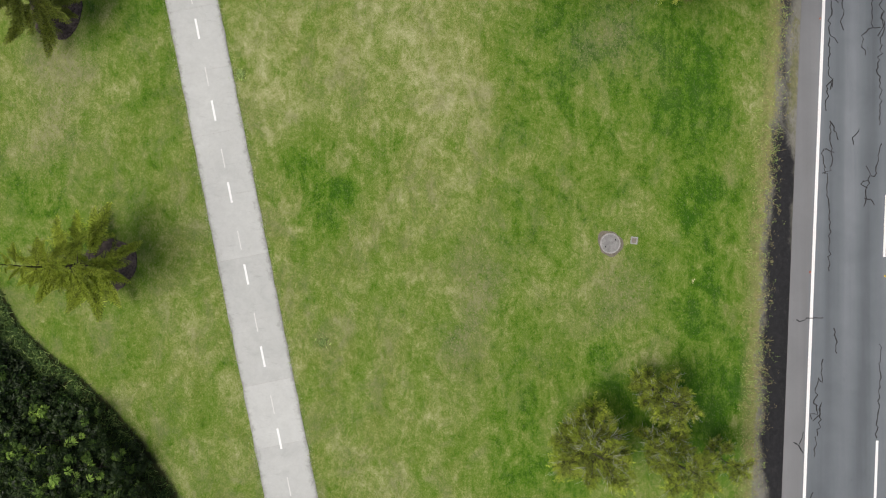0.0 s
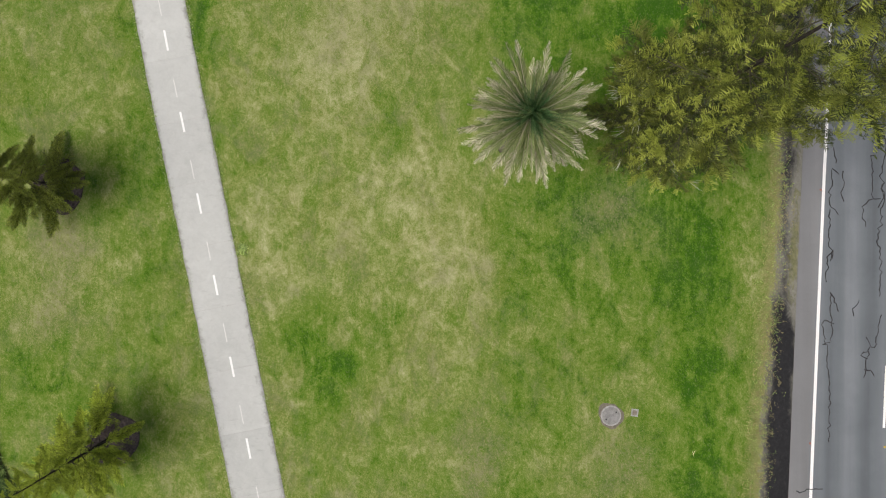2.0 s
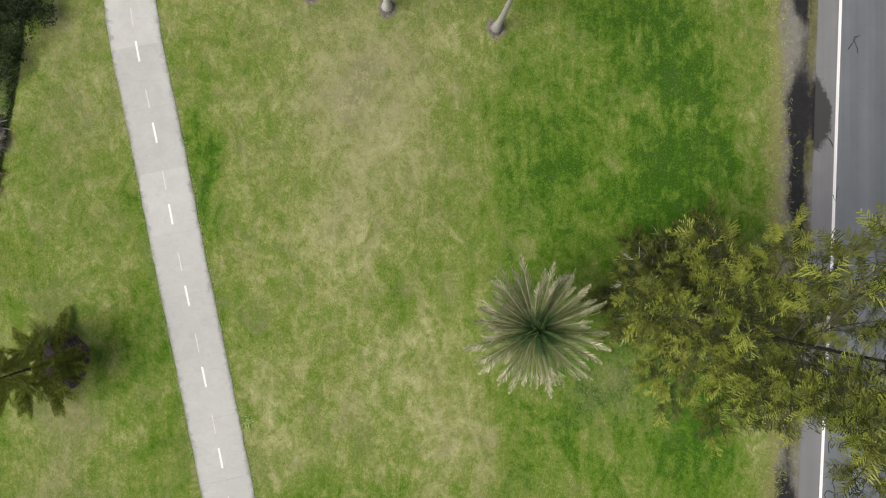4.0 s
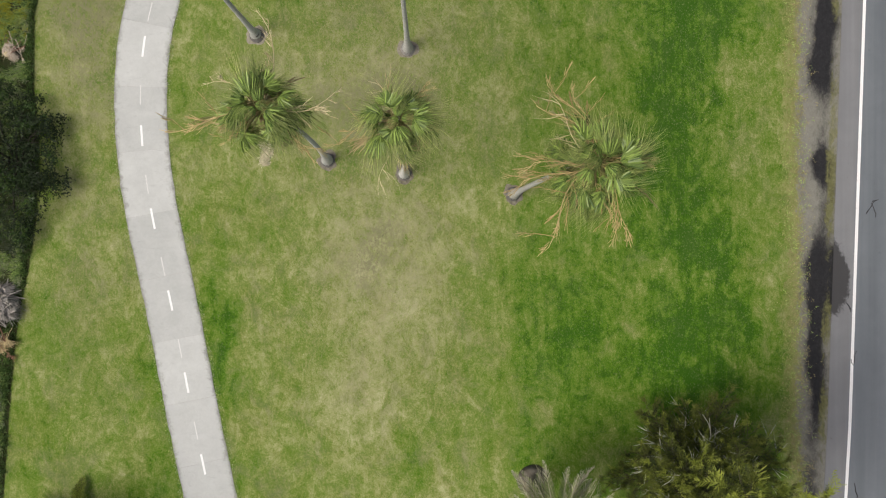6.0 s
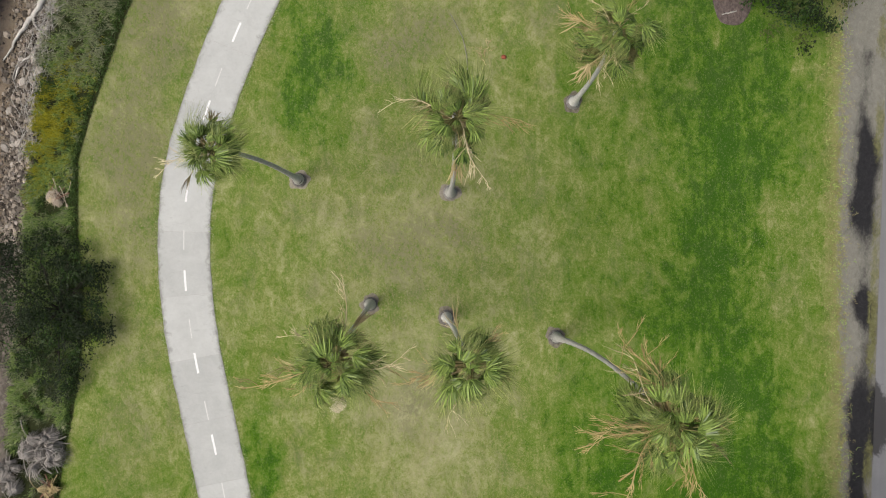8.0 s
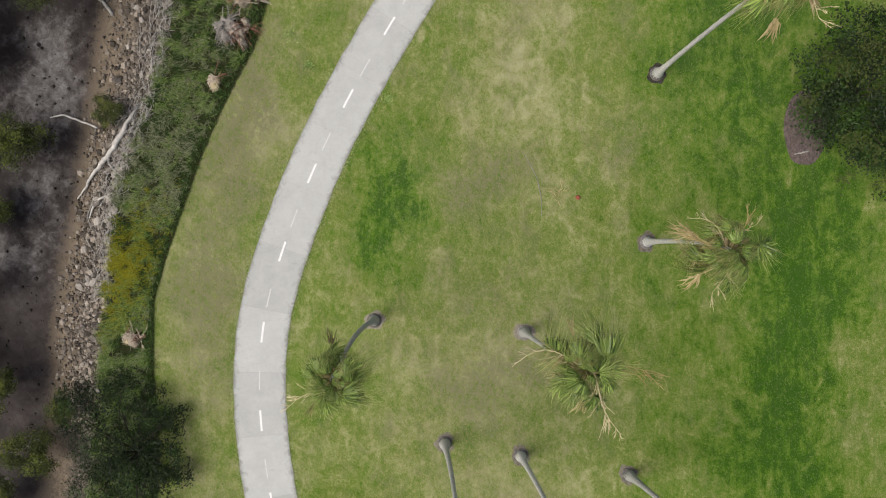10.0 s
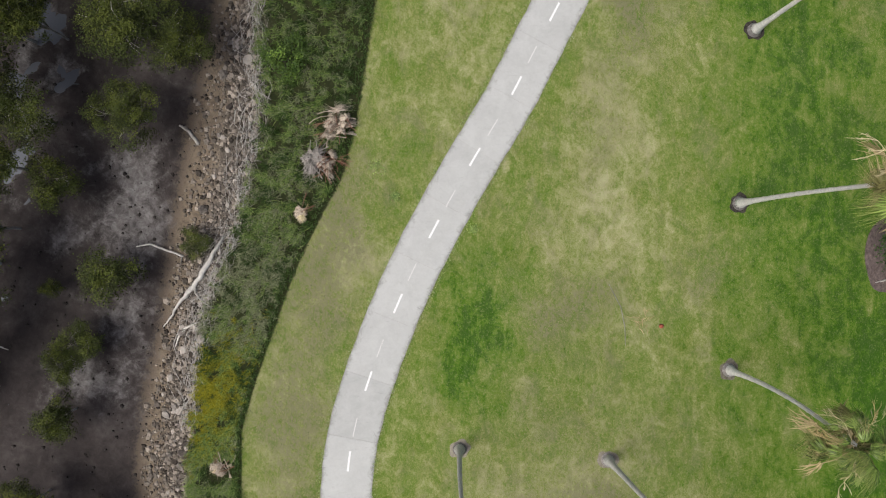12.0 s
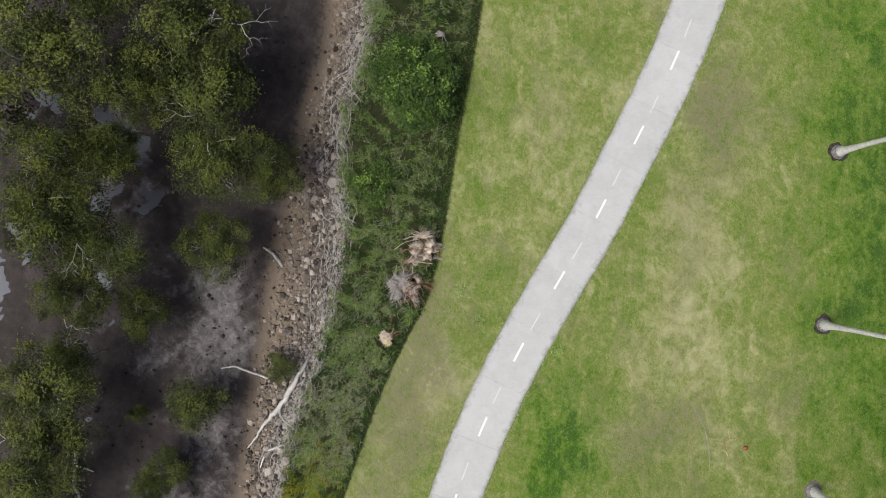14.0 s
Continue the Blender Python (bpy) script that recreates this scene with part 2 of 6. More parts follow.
def asphalt_material():
    n = Nodes("asphalt", 0.8)
    p = n.place()
    broad, stone = n.noise(p, 0.5, 6, 0.68, 0.4), n.noise(p, 55, 3, 0.85)
    lane = n.noise(n.place(0.9, 0.02, 1), 1.0, 4, 0.55)
    f = n.math("ADD", n.math("MULTIPLY", lane, 0.6), n.math("ADD", n.math("MULTIPLY", broad, 0.25), n.math("MULTIPLY", stone, 0.3)))
    f = n.math("SUBTRACT", f, n.math("MULTIPLY_ADD", n.attribute("wheel"), 0.16, 0.04))
    c = n.ramp(f, (0.3, (0.108, 0.122, 0.134)), (0.55, (0.168, 0.186, 0.202)), (0.75, (0.245, 0.266, 0.284)))
    # the shoulder is older and warmer than the lane
    old = n.ramp(f, (0.3, (0.15, 0.152, 0.155)), (0.55, (0.205, 0.207, 0.212)), (0.75, (0.265, 0.266, 0.268)))
    c = n.mix(n.math("MULTIPLY", n.attribute("shoulder"), 0.85), c, old)
    spots = n.noise(n.place(turn=0.6), 3.2, 4, 0.8)
    c = n.mix(n.span(spots, 0.66, 0.74, 0.0, 0.45), c, (0.07, 0.072, 0.074))
    edge = n.noise(n.place(turn=0.3), 2.4, 6, 0.75, 0.6)
    darkness = n.math("ADD", n.attribute("dark_patch"), n.math("MULTIPLY_ADD", edge, 1.8, -0.9))
    n.colour(n.mix(n.math("MULTIPLY", n.span(darkness, 0.25, 0.7, 0.0, 0.88), n.span(n.attribute("dark_patch"), 0.05, 0.25)), c, (0.035, 0.034, 0.034)))
    n.bump(stone, 0.4, 0.006)
    return n.m


def paint_material(name, colour, wear):
    """Road paint, worn through to the surface in specks."""
    n = Nodes(name, 0.7)
    p = n.place()
    hole = n.span(n.math("ADD", n.noise(p, 22, 4, 0.7), n.math("MULTIPLY", n.noise(p, 3, 3), 0.4)), 0.95 - wear, 1.0 - wear * 0.6)
    n.colour(n.mix(hole, colour, (0.42, 0.42, 0.4)))
    return n.m


GROUND = ground_material()
CONCRETE = concrete_material("path_concrete", (0.4, 0.412, 0.398), (0.59, 0.605, 0.585))
BASE_CONCRETE = surface("joint_grime", (0.3, 0.295, 0.28), (0.58, 0.57, 0.55), 1.6)
ASPHALT = asphalt_material()
PAINT = paint_material("white_line_paint", (0.86, 0.86, 0.85), 0.08)
FADED = paint_material("faded_line_paint", (0.66, 0.66, 0.64), 0.2)
SEALANT = surface("bitumen_sealant", (0.012, 0.012, 0.013), (0.04, 0.04, 0.042), 8, 0.6)
IRON = surface("weathered_lid", (0.19, 0.19, 0.185), (0.38, 0.375, 0.365), 6, 0.85)
PALM_BARK = surface("palm_bark", (0.4, 0.395, 0.37), (0.8, 0.79, 0.76), 4.5, 0.9, 0.8, 0.03, stretch=(1, 1, 4))
RING_DARK = surface("dark_wet_soil_ring", (0.02, 0.018, 0.016), (0.1, 0.088, 0.075), 6, 0.95, 0.9, 0.03)
ROOT_BARK = surface("dark_fibrous_root", (0.1, 0.092, 0.085), (0.36, 0.34, 0.32), 9, 0.95, 1.0, 0.03, stretch=(1, 1, 0.4))
DATE_BARK = surface("date_palm_bark", (0.07, 0.06, 0.045), (0.24, 0.21, 0.17), 3, 0.9, 0.9, 0.04)
BUSH = leaf("bank_bush_leaf", (0.025, 0.06, 0.01), (0.12, 0.2, 0.035), rough=0.45)
DARK_BARK = surface("dark_bark", (0.02, 0.017, 0.014), (0.075, 0.062, 0.05), 5, 0.9, 0.6, 0.02)
GREY_BARK = surface("grey_bark", (0.2, 0.19, 0.165), (0.5, 0.48, 0.43), 5, 0.9, 0.6, 0.02)
FAN = leaf("fan_palm_leaf", (0.022, 0.065, 0.011), (0.38, 0.51, 0.125), rough=0.3, through=0.16, vary=0.5)
FAN_TIP = leaf("fan_palm_leaf_tip", (0.08, 0.135, 0.027), (0.54, 0.59, 0.2), rough=0.4, through=0.2, vary=0.5)
FAN_OLD = leaf("yellowing_palm_leaf", (0.1, 0.105, 0.03), (0.36, 0.33, 0.13), vary=1.0)
DEAD = leaf("dead_palm_leaf", (0.26, 0.195, 0.09), (0.68, 0.56, 0.31), through=0.1)
STALK = leaf("flower_stalk", (0.42, 0.34, 0.17), (0.88, 0.79, 0.53), through=0.05)
BLOOM = leaf("cream_palm_flower", (0.6, 0.54, 0.36), (0.9, 0.85, 0.64), through=0.05)
DATE = leaf("date_palm_leaf", (0.15, 0.21, 0.07), (0.46, 0.52, 0.23), through=0.3)
DATE_HEART = leaf("young_date_palm_leaf", (0.045, 0.12, 0.04), (0.19, 0.34, 0.13))
DATE_TIP = leaf("dry_date_palm_tip", (0.4, 0.38, 0.24), (0.86, 0.82, 0.66))
DATE_OLD = leaf("old_date_palm_leaf", (0.3, 0.27, 0.18), (0.64, 0.59, 0.46))
PINE_SHADED = leaf("shaded_pine_leaf", (0.02, 0.033, 0.007), (0.066, 0.088, 0.018), through=0.1)
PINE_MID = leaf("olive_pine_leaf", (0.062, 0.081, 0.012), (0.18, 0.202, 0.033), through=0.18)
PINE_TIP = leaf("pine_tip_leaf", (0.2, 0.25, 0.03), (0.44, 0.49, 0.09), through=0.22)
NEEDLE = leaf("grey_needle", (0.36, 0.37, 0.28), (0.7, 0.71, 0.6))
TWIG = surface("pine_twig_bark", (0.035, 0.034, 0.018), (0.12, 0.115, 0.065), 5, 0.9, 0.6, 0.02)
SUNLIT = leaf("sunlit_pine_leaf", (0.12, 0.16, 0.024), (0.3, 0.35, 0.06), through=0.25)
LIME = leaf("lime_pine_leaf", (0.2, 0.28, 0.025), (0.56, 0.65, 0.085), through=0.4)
OLIVE = leaf("olive_young_pine_leaf", (0.1, 0.14, 0.018), (0.29, 0.345, 0.05), through=0.35)
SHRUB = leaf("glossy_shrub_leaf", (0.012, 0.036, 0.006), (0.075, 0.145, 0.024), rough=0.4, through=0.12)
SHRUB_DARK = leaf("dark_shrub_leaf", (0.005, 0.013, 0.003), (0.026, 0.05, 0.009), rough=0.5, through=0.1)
SHRUB_LIGHT = leaf("light_shrub_leaf", (0.12, 0.23, 0.035), (0.32, 0.47, 0.09), rough=0.4)
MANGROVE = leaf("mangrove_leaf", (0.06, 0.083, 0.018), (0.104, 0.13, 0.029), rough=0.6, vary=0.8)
MANGROVE_LIT = leaf("sunlit_mangrove_leaf", (0.1, 0.126, 0.022), (0.185, 0.215, 0.042), rough=0.65, vary=0.8)
MANGROVE_SHADED = leaf("shaded_mangrove_leaf", (0.034, 0.043, 0.013), (0.056, 0.066, 0.019), rough=0.65)
REED = leaf("reed_blade", (0.045, 0.12, 0.02), (0.53, 0.68, 0.2))
RANK = leaf("shaded_rank_grass_blade", (0.018, 0.05, 0.009), (0.1, 0.17, 0.035))
REED_PALE = leaf("pale_seeding_reed", (0.24, 0.27, 0.14), (0.5, 0.52, 0.34))
STRAW = leaf("dry_straw_blade", (0.17, 0.15, 0.055), (0.44, 0.39, 0.19))
YELLOW = leaf("yellow_flower", (0.25, 0.25, 0.014), (0.56, 0.52, 0.035))
MULCH = surface("bark_mulch", (0.035, 0.028, 0.025), (0.23, 0.18, 0.165), 9, 0.95, 1.0, 0.04)
RING = surface("bare_soil_ring", (0.1, 0.088, 0.066), (0.33, 0.3, 0.245), 5, 0.95, 0.9, 0.03)
EARTH = surface("bare_earth", (0.12, 0.105, 0.085), (0.27, 0.245, 0.2), 7, 0.95, 0.8, 0.03)
ROCK = surface("bank_rock", (0.06, 0.05, 0.043), (0.46, 0.42, 0.37), 3, 0.9, 0.9, 0.04, vary=0.6)
LOOSE = leaf("loose_bank_stone", (0.035, 0.028, 0.022), (0.4, 0.35, 0.29), rough=0.9, through=0.0, vary=0.0)
DRIFT = surface("bleached_driftwood", (0.25, 0.24, 0.215), (0.64, 0.625, 0.58), 4, 0.85, 0.6, 0.02, vary=0.5, stretch=(1, 1, 0.3))
CUT = leaf("pale_palm_cutting", (0.36, 0.29, 0.22), (0.76, 0.67, 0.55), through=0.05)
BROWN_STALK = leaf("brown_flower_stalk", (0.3, 0.21, 0.08), (0.64, 0.51, 0.25), through=0.05)
RUST = leaf("rusty_dead_leaf", (0.13, 0.05, 0.03), (0.34, 0.19, 0.13), through=0.05)
GREY_FROND = leaf("grey_dead_frond", (0.22, 0.2, 0.18), (0.5, 0.47, 0.43), through=0.05)
RED = surface("red_rubber", (0.26, 0.06, 0.03), (0.34, 0.1, 0.06), 8, 0.6)


# ---- mesh helpers ----
class Mesh:
    """Collects vertices, faces and material slots for one mesh."""

    def __init__(self):
        self.v, self.f, self.s = [], [], []
        self.n = 0

    def put(self, verts, faces, slot=0):
        verts = np.asarray(verts, float).reshape(-1, 3)
        self.f.extend([tuple(int(i) + self.n for i in q) for q in faces])
        self.s.extend([slot] * len(faces))
        self.v.append(verts)
        self.n += len(verts)

    def tube(self, pts, radii, sides=6, slot=0, cap=True):
        pts = [Vector(p) for p in pts]
        verts, faces = [], []
        side = None
        for i, p in enumerate(pts):
            d = (pts[min(i + 1, len(pts) - 1)] - pts[max(i - 1, 0)]).normalized()
            if side is None:
                side = d.orthogonal().normalized()
            side = (side - d * side.dot(d)).normalized()
            up = d.cross(side)
            for k in range(sides):
                a = 2 * math.pi * k / sides
                verts.append(p + (side * math.cos(a) + up * math.sin(a)) * radii[i])
        for i in range(len(pts) - 1):
            for k in range(sides):
                a, b = i * sides + k, i * sides + (k + 1) % sides
                faces.append((a, b, b + sides, a + sides))
        if cap:
            faces.append(tuple(range(sides))[::-1])
            faces.append(tuple(range(len(verts) - sides, len(verts))))
        self.put([tuple(v) for v in verts], faces, slot)

    def strip(self, pts, width, across, slot=0, tip=0.1):
        """A blade along pts, width wide in its middle, lying along the vector across, folded a little."""
        pts = [np.asarray(p, float) for p in pts]
        across = np.asarray(across, float)
        m = len(pts)
        verts, faces = [], []
        for i, p in enumerate(pts):
            s = i / (m - 1)
            w = width * 0.5 * max(tip, math.sin(math.pi * (0.18 + 0.82 * s)) if s < 1 else tip)
            verts += [p - across * w, p + across * w]
        for i in range(m - 1):
            faces.append((2 * i, 2 * i + 1, 2 * i + 3, 2 * i + 2))
        self.put(verts, faces, slot)

    def leaves(self, centres, normals, length, width, rng, slot=0, along=None):
        """Many small pointed leaves, folded along the middle: six corners each."""
        c = np.asarray(centres, float)
        k = len(c)
        if not k:
            return
        nrm = np.asarray(normals, float)
        nrm /= np.linalg.norm(nrm, axis=1, keepdims=True) + 1e-9
        ref = rng.normal(size=(k, 3)) if along is None else np.asarray(along, float) + rng.normal(size=(k, 3)) * 0.25
        a = np.cross(nrm, ref)
        a /= np.linalg.norm(a, axis=1, keepdims=True) + 1e-9
        d = np.cross(a, nrm)
        ln = length * rng.uniform(0.65, 1.25, (k, 1))
        w = width * rng.uniform(0.7, 1.2, (k, 1))
        quad = np.stack([c - d * ln * 0.5, c + a * w * 0.5 + nrm * w * 0.15, c + d * ln * 0.5 - nrm * ln * 0.12, c - a * w * 0.5 + nrm * w * 0.15], 1)
        base = self.n
        self.v.append(quad.reshape(-1, 3))
        idx = base + np.arange(k)[:, None] * 4 + np.arange(4)
        self.f.extend(map(tuple, idx.tolist()))
        self.s.extend([slot] * k)
        self.n += 4 * k

    def data(self, name, materials, smooth=False):
        me = bpy.data.meshes.new(name)
        me.from_pydata(np.concatenate(self.v).tolist(), [], self.f)
        for m in materials:
            me.materials.append(m)
        if len(materials) > 1:
            me.polygons.foreach_set("material_index", self.s)
        if smooth:
            me.polygons.foreach_set("use_smooth", [True] * len(me.polygons))
        me.update()
        return me


def part(name, data, parent, label="", m=None):
    ob = new(name, data)
    ob.parent = parent
    if m is not None:
        ob.matrix_basis = m
    return tagged(ob, label)


def thing(name, place, label, category, group="", rz=0.0, scale=1.0):
    e = new(name)
    e.empty_display_size = 0.3
    e.matrix_basis = Matrix.LocRotScale(place, Euler((0, 0, radians(rz))), (scale,) * 3)
    return tagged(e, label, category, group)


# ---- plan of the ground ----
# near y -12 the dark bank is widened over lawn to stand for shrub shade
EDGE_Y = [-60, -12, -10.6, -8.5, -7.1, -5.8, -4.5, -3.3, -1.4, 3, 10, 18.7, 21, 22.8, 24.7, 27.2, 30, 33.4, 36.7, 39, 41.5, 43.9, 46.2, 49, 51.6, 54.4, 57.4, 59.8, 63.4, 75, 110]
EDGE_X = [10, -11.4, -12.2, -13.7, -15, -16.35, -18, -19.3, -20.4, -21.4, -21.6, -20.95, -20.75, -20.45, -20.05, -19.7, -19.6, -19.85, -19.8, -19.1, -18.2, -17.35, -16.3, -14.8, -14.15, -13.7, -13.2, -12.7, -12.1, -10, -5]
REED_Y = [-60, -4, 5, 20, 34, 37.4, 40.4, 42.7, 45, 46.9, 50, 52.6, 55.5, 58, 61.3, 63.5, 80, 110]
REED_X = [-2, -24, -25, -23.8, -22.5, -22.3, -22.05, -21.6, -20.8, -19.95, -19.4, -18.95, -19.05, -18.9, -17.85, -17.6, -15, -10]
ROCK_Y = [-60, 0, 20, 32.3, 35, 38.4, 41.8, 45, 48, 51.5, 55.3, 58, 60.8, 63.6, 80, 110]
ROCK_X = [-8, -27, -26, -24.7, -24.7, -24.3, -23.5, -23.15, -22.65, -22.1, -21.2, -20.75, -19.7, -19.4, -17, -12]
VERGE_Y = [-60, -11.7, -6.7, 0.2, 4.3, 12.6, 16.5, 24.4, 32.7, 41, 110]
VERGE_X = [13, 15.75, 16.0, 16.25, 16.65, 17.3, 17.0, 17.1, 16.95, 17.05, 19]
LINE_Y = [-80, -11.7, 0.44, 12.64, 16.5, 27.4, 40.1, 110]
LINE_X = [15.2, 18.34, 18.88, 19.44, 19.66, 20.03, 20.46, 22.0]
# lush grass; entries at (11.8, 19.8) and around the south pines paint tree shade
LUSH_SHADE = [(10.0, 49.0, 3.5, 8.0, 0.28), (8.5, 58.0, 2.0, 5.0, 0.2), (-18.3, 2.6, 2.2, 2.2, 0.35), (4.5, -10.0, 2.6, 2.6, 0.3), (9.4, -6.6, 1.8, 2.2, 0.45), (12.3, -7.8, 1.2, 2.6, 0.3), (11.8, 19.8, 3.0, 2.8, 0.6), (-5.3, 3.5, 2.1, 1.9, 0.68), (-1.8, 5.9, 1.2, 1.0, 0.41), (13.3, -0.6, 1.2, 8.2, 0.47), (12.2, 10.1, 4.1, 3.3, 0.38), (6.3, 10.1, 3.0, 3.6, 0.2), (2.6, -2.8, 1.6, 4.7, 0.16), (14.4, -7.8, 1.6, 3.0, 0.47), (-11.0, 21.2, 0.8, 3.3, 0.57), (12.7, 23.2, 1.6, 5.5, 0.61), (4.6, 20.9, 3.3, 4.9, 0.3), (11.4, 36.8, 1.9, 6.3, 0.57), (9.2, 29.1, 1.6, 3.8, 0.41), (-8.6, 41.3, 1.5, 3.0, 1.2), (12.4, 36.1, 3.0, 4.4, 0.15), (9.2, 44.5, 1.6, 5.5, 0.27), (6.3, 55.2, 1.5, 8.2, 0.34), (11.0, 30.5, 1.4, 7.0, 0.3), (13.8, 40.5, 1.2, 5.0, 0.3), (-14.5, 12.0, 2.2, 4.0, 0.2), (-12.9, 17.0, 1.0, 3.5, 0.3)]
DRY = [(-5.0, 31.0, 5.0, 6.0, 0.14), (-17.0, 27.0, 2.0, 6.0, 0.12), (-17.4, 36.5, 1.5, 4.5, 0.2), (0.1, 8.4, 3.6, 4.1, 0.3), (-7.0, 8.1, 1.9, 4.1, 0.18), (6.8, -1.2, 1.6, 1.1, 0.2), (9.7, -3.9, 1.6, 1.4, 0.25), (15.6, 8.5, 1.0, 3.8, 0.25), (-18.0, 7.0, 2.5, 3.0, 0.22), (-12.3, -1.2, 1.6, 2.5, 0.15), (-3.4, 21.8, 3.3, 5.5, 0.34), (-1.7, 12.4, 2.2, 1.6, 0.22), (-3.7, 25.3, 1.9, 1.9, 0.3), (-2.3, 33.5, 1.4, 1.0, 0.25), (14.2, 32.6, 2.2, 2.5, 0.3), (-14.8, 45.3, 1.6, 2.5, 0.3), (-2.4, 47.8, 2.5, 4.9, 0.28), (-4.9, 33.8, 1.9, 1.6, 0.22), (-1.6, 52.4, 1.6, 5.5, 0.3), (-9.5, 56.3, 2.2, 5.5, 0.25), (-15.4, 45.9, 1.6, 1.9, 0.28)]
BROWN = [(-17.6, 9.5, 1.2, 2.2, 0.6), (1.9, -3.5, 0.9, 2.6, 0.5), (-4.5, 42.0, 1.5, 1.0, 0.6), (2.8, 44.0, 1.2, 1.6, 0.5), (9.3, -2.6, 1.6, 0.9, 0.5), (-1.2, 56.5, 0.9, 3.5, 0.6), (-2.4, 51.0, 0.9, 2.5, 0.4), (-17.2, 38.0, 2.0, 5.5, 0.35), (-15.0, 46.5, 1.8, 4.0, 0.4), (-3.5, 32.5, 5.0, 6.0, 0.42), (-2.5, 21.5, 4.0, 4.5, 0.25), (-5.0, 45.0, 4.5, 5.0, 0.08), (-17.6, 36, 1.7, 4.5, 0.55), (-15.4, 47.2, 1.4, 3, 0.5), (-17.6, 23.5, 1.6, 5, 0.3), (8.9, 10.4, 1.9, 1.6, 0.5), (2.6, -0.6, 1.1, 1.9, 0.4), (-18.0, 5.9, 1.6, 1.6, 0.4), (8.9, -0.9, 1.6, 1.1, 0.4), (-3.5, 25.3, 1.9, 1.5, 0.6), (-2.3, 32.9, 1.1, 0.7, 0.5), (-16.1, 43.1, 1.4, 2.5, 0.5), (-2.7, 43.6, 1.9, 1.1, 0.3), (-4.9, 32.4, 1.6, 1.4, 0.4), (-0.2, 58.2, 1.4, 2.2, 0.6), (-3.0, 43.0, 1.6, 1.1, 0.4)]
SILT = [(-30.1, 56.8, 0.8, 0.9, 0.9), (-30.9, 54.8, 0.7, 0.9, 0.8), (-28.7, 53.8, 1.2, 0.35, 0.8), (-30.3, 52.1, 0.8, 0.7, 0.9), (-31.5, 48.5, 0.8, 0.7, 0.7), (-26.8, 30.0, 4.5, 5.0, -0.9), (-25.4, 47.6, 1.7, 2.8, 0.9), (-25.6, 42.0, 1.6, 1.6, 0.6), (-27.2, 38.6, 2.6, 1.3, 0.8), (-28.6, 45.6, 1.3, 0.6, 0.6), (-27.5, 50.0, 1.2, 0.5, 0.5), (-29.8, 57.5, 0.8, 1.6, 0.6), (-27.0, 35.0, 1.5, 1.0, 0.4)]
POOLS = [(-34.8, 52.4, 0.8), (-31.4, 61.3, 0.75), (-30.3, 57.5, 0.7), (-30.7, 53.9, 0.7), (-31.2, 49.6, 0.7), (-34.0, 58.5, 0.8), (-29.5, 56.2, 0.6), (-30.4, 51.0, 0.6), (-28.7, 53.8, 0.6)]
DARK_PATCHES = [(16.9, -5.0, 0.9, 11.0, 0.32), (18.1, 23.4, 0.6, 2.3, 1.7), (19.05, 24.0, 0.42, 1.25, 1.7), (17.4, 4.3, 0.5, 2.2, 1), (17.35, -0.6, 0.5, 4.6, 1.3), (16.95, -8.1, 0.55, 6.5, 1.5), (17.98, 18.8, 0.42, 3.2, 1.2), (18.4, 36.4, 0.6, 1.5, 1.4), (18.3, 38.4, 0.22, 1.6, 0.5), (18.2, 34.0, 0.6, 1.2, 1.2), (18.4, 29.5, 0.5, 0.9, 1.4), (18.65, 27.4, 0.22, 1.5, 0.6), (18.3, 41.5, 0.3, 0.6, 0.5), (17.5, 9.3, 0.3, 2.7, 0.5), (17.6, 13.2, 0.4, 2.0, 0.7), (18.35, 35.0, 0.4, 7.0, 0.3), (18.3, 27.5, 0.3, 3.0, 0.3)]


def edge_at(y):
    return np.interp(y, EDGE_Y, EDGE_X)


def line_at(y):
    return np.interp(y, LINE_Y, LINE_X)


def bank_at(x, y):
    """0 at the mown edge, 1 where the reeds end, 2 where the stones end, more beyond."""
    e, r, k = edge_at(y), np.interp(y, REED_Y, REED_X), np.interp(y, ROCK_Y, ROCK_X)
    u = np.where(x > r, (e - x) / (e - r), np.where(x > k, 1 + (r - x) / (r - k), 2 + (k - x) / 3))
    return np.clip(u, -6, 9)


def height_at(x, y):
    u = bank_at(x, y)
    z = np.interp(u, [-1, 0, 0.15, 1, 2, 3, 9], [0, 0, -0.06, -0.55, -0.95, -1.1, -1.2])
    rip = 0.1 * np.sin(x * 0.9 + 1.3 * np.sin(y * 0.55)) * np.sin(y * 0.7 + x * 0.21) + 0.05 * np.sin(2.3 * x + 1.9 * y) * np.sin(1.7 * y - x)
    z = z + np.clip(u - 1.8, 0, 1) * rip
    z = z - 0.3 * np.exp(-(((x + 37.0) / 1.9) ** 2 + ((y - 49.6) / 1.5) ** 2))
    for px, py, pr in POOLS:
        dx = (x - px) / pr + 0.45 * np.sin(2.6 * y + px) + 0.3 * np.sin(6.3 * y + 2 * x)
        dy = (y - py) / pr + 0.45 * np.sin(2.9 * x + py) + 0.3 * np.sin(5.7 * x - 3 * y)
        z = z - 0.3 * np.exp(-(dx ** 2 + dy ** 2))
    away = x - (line_at(y) - 1.35)
    z = z + np.clip(u - 2.2, 0, 1) * 0.07 * np.sin(5.1 * x + 3 * np.sin(3.7 * y)) * np.sin(5.7 * y + 2 * np.sin(2.9 * x))
    return z - 0.06 * np.clip(away / 0.5, 0, 1)


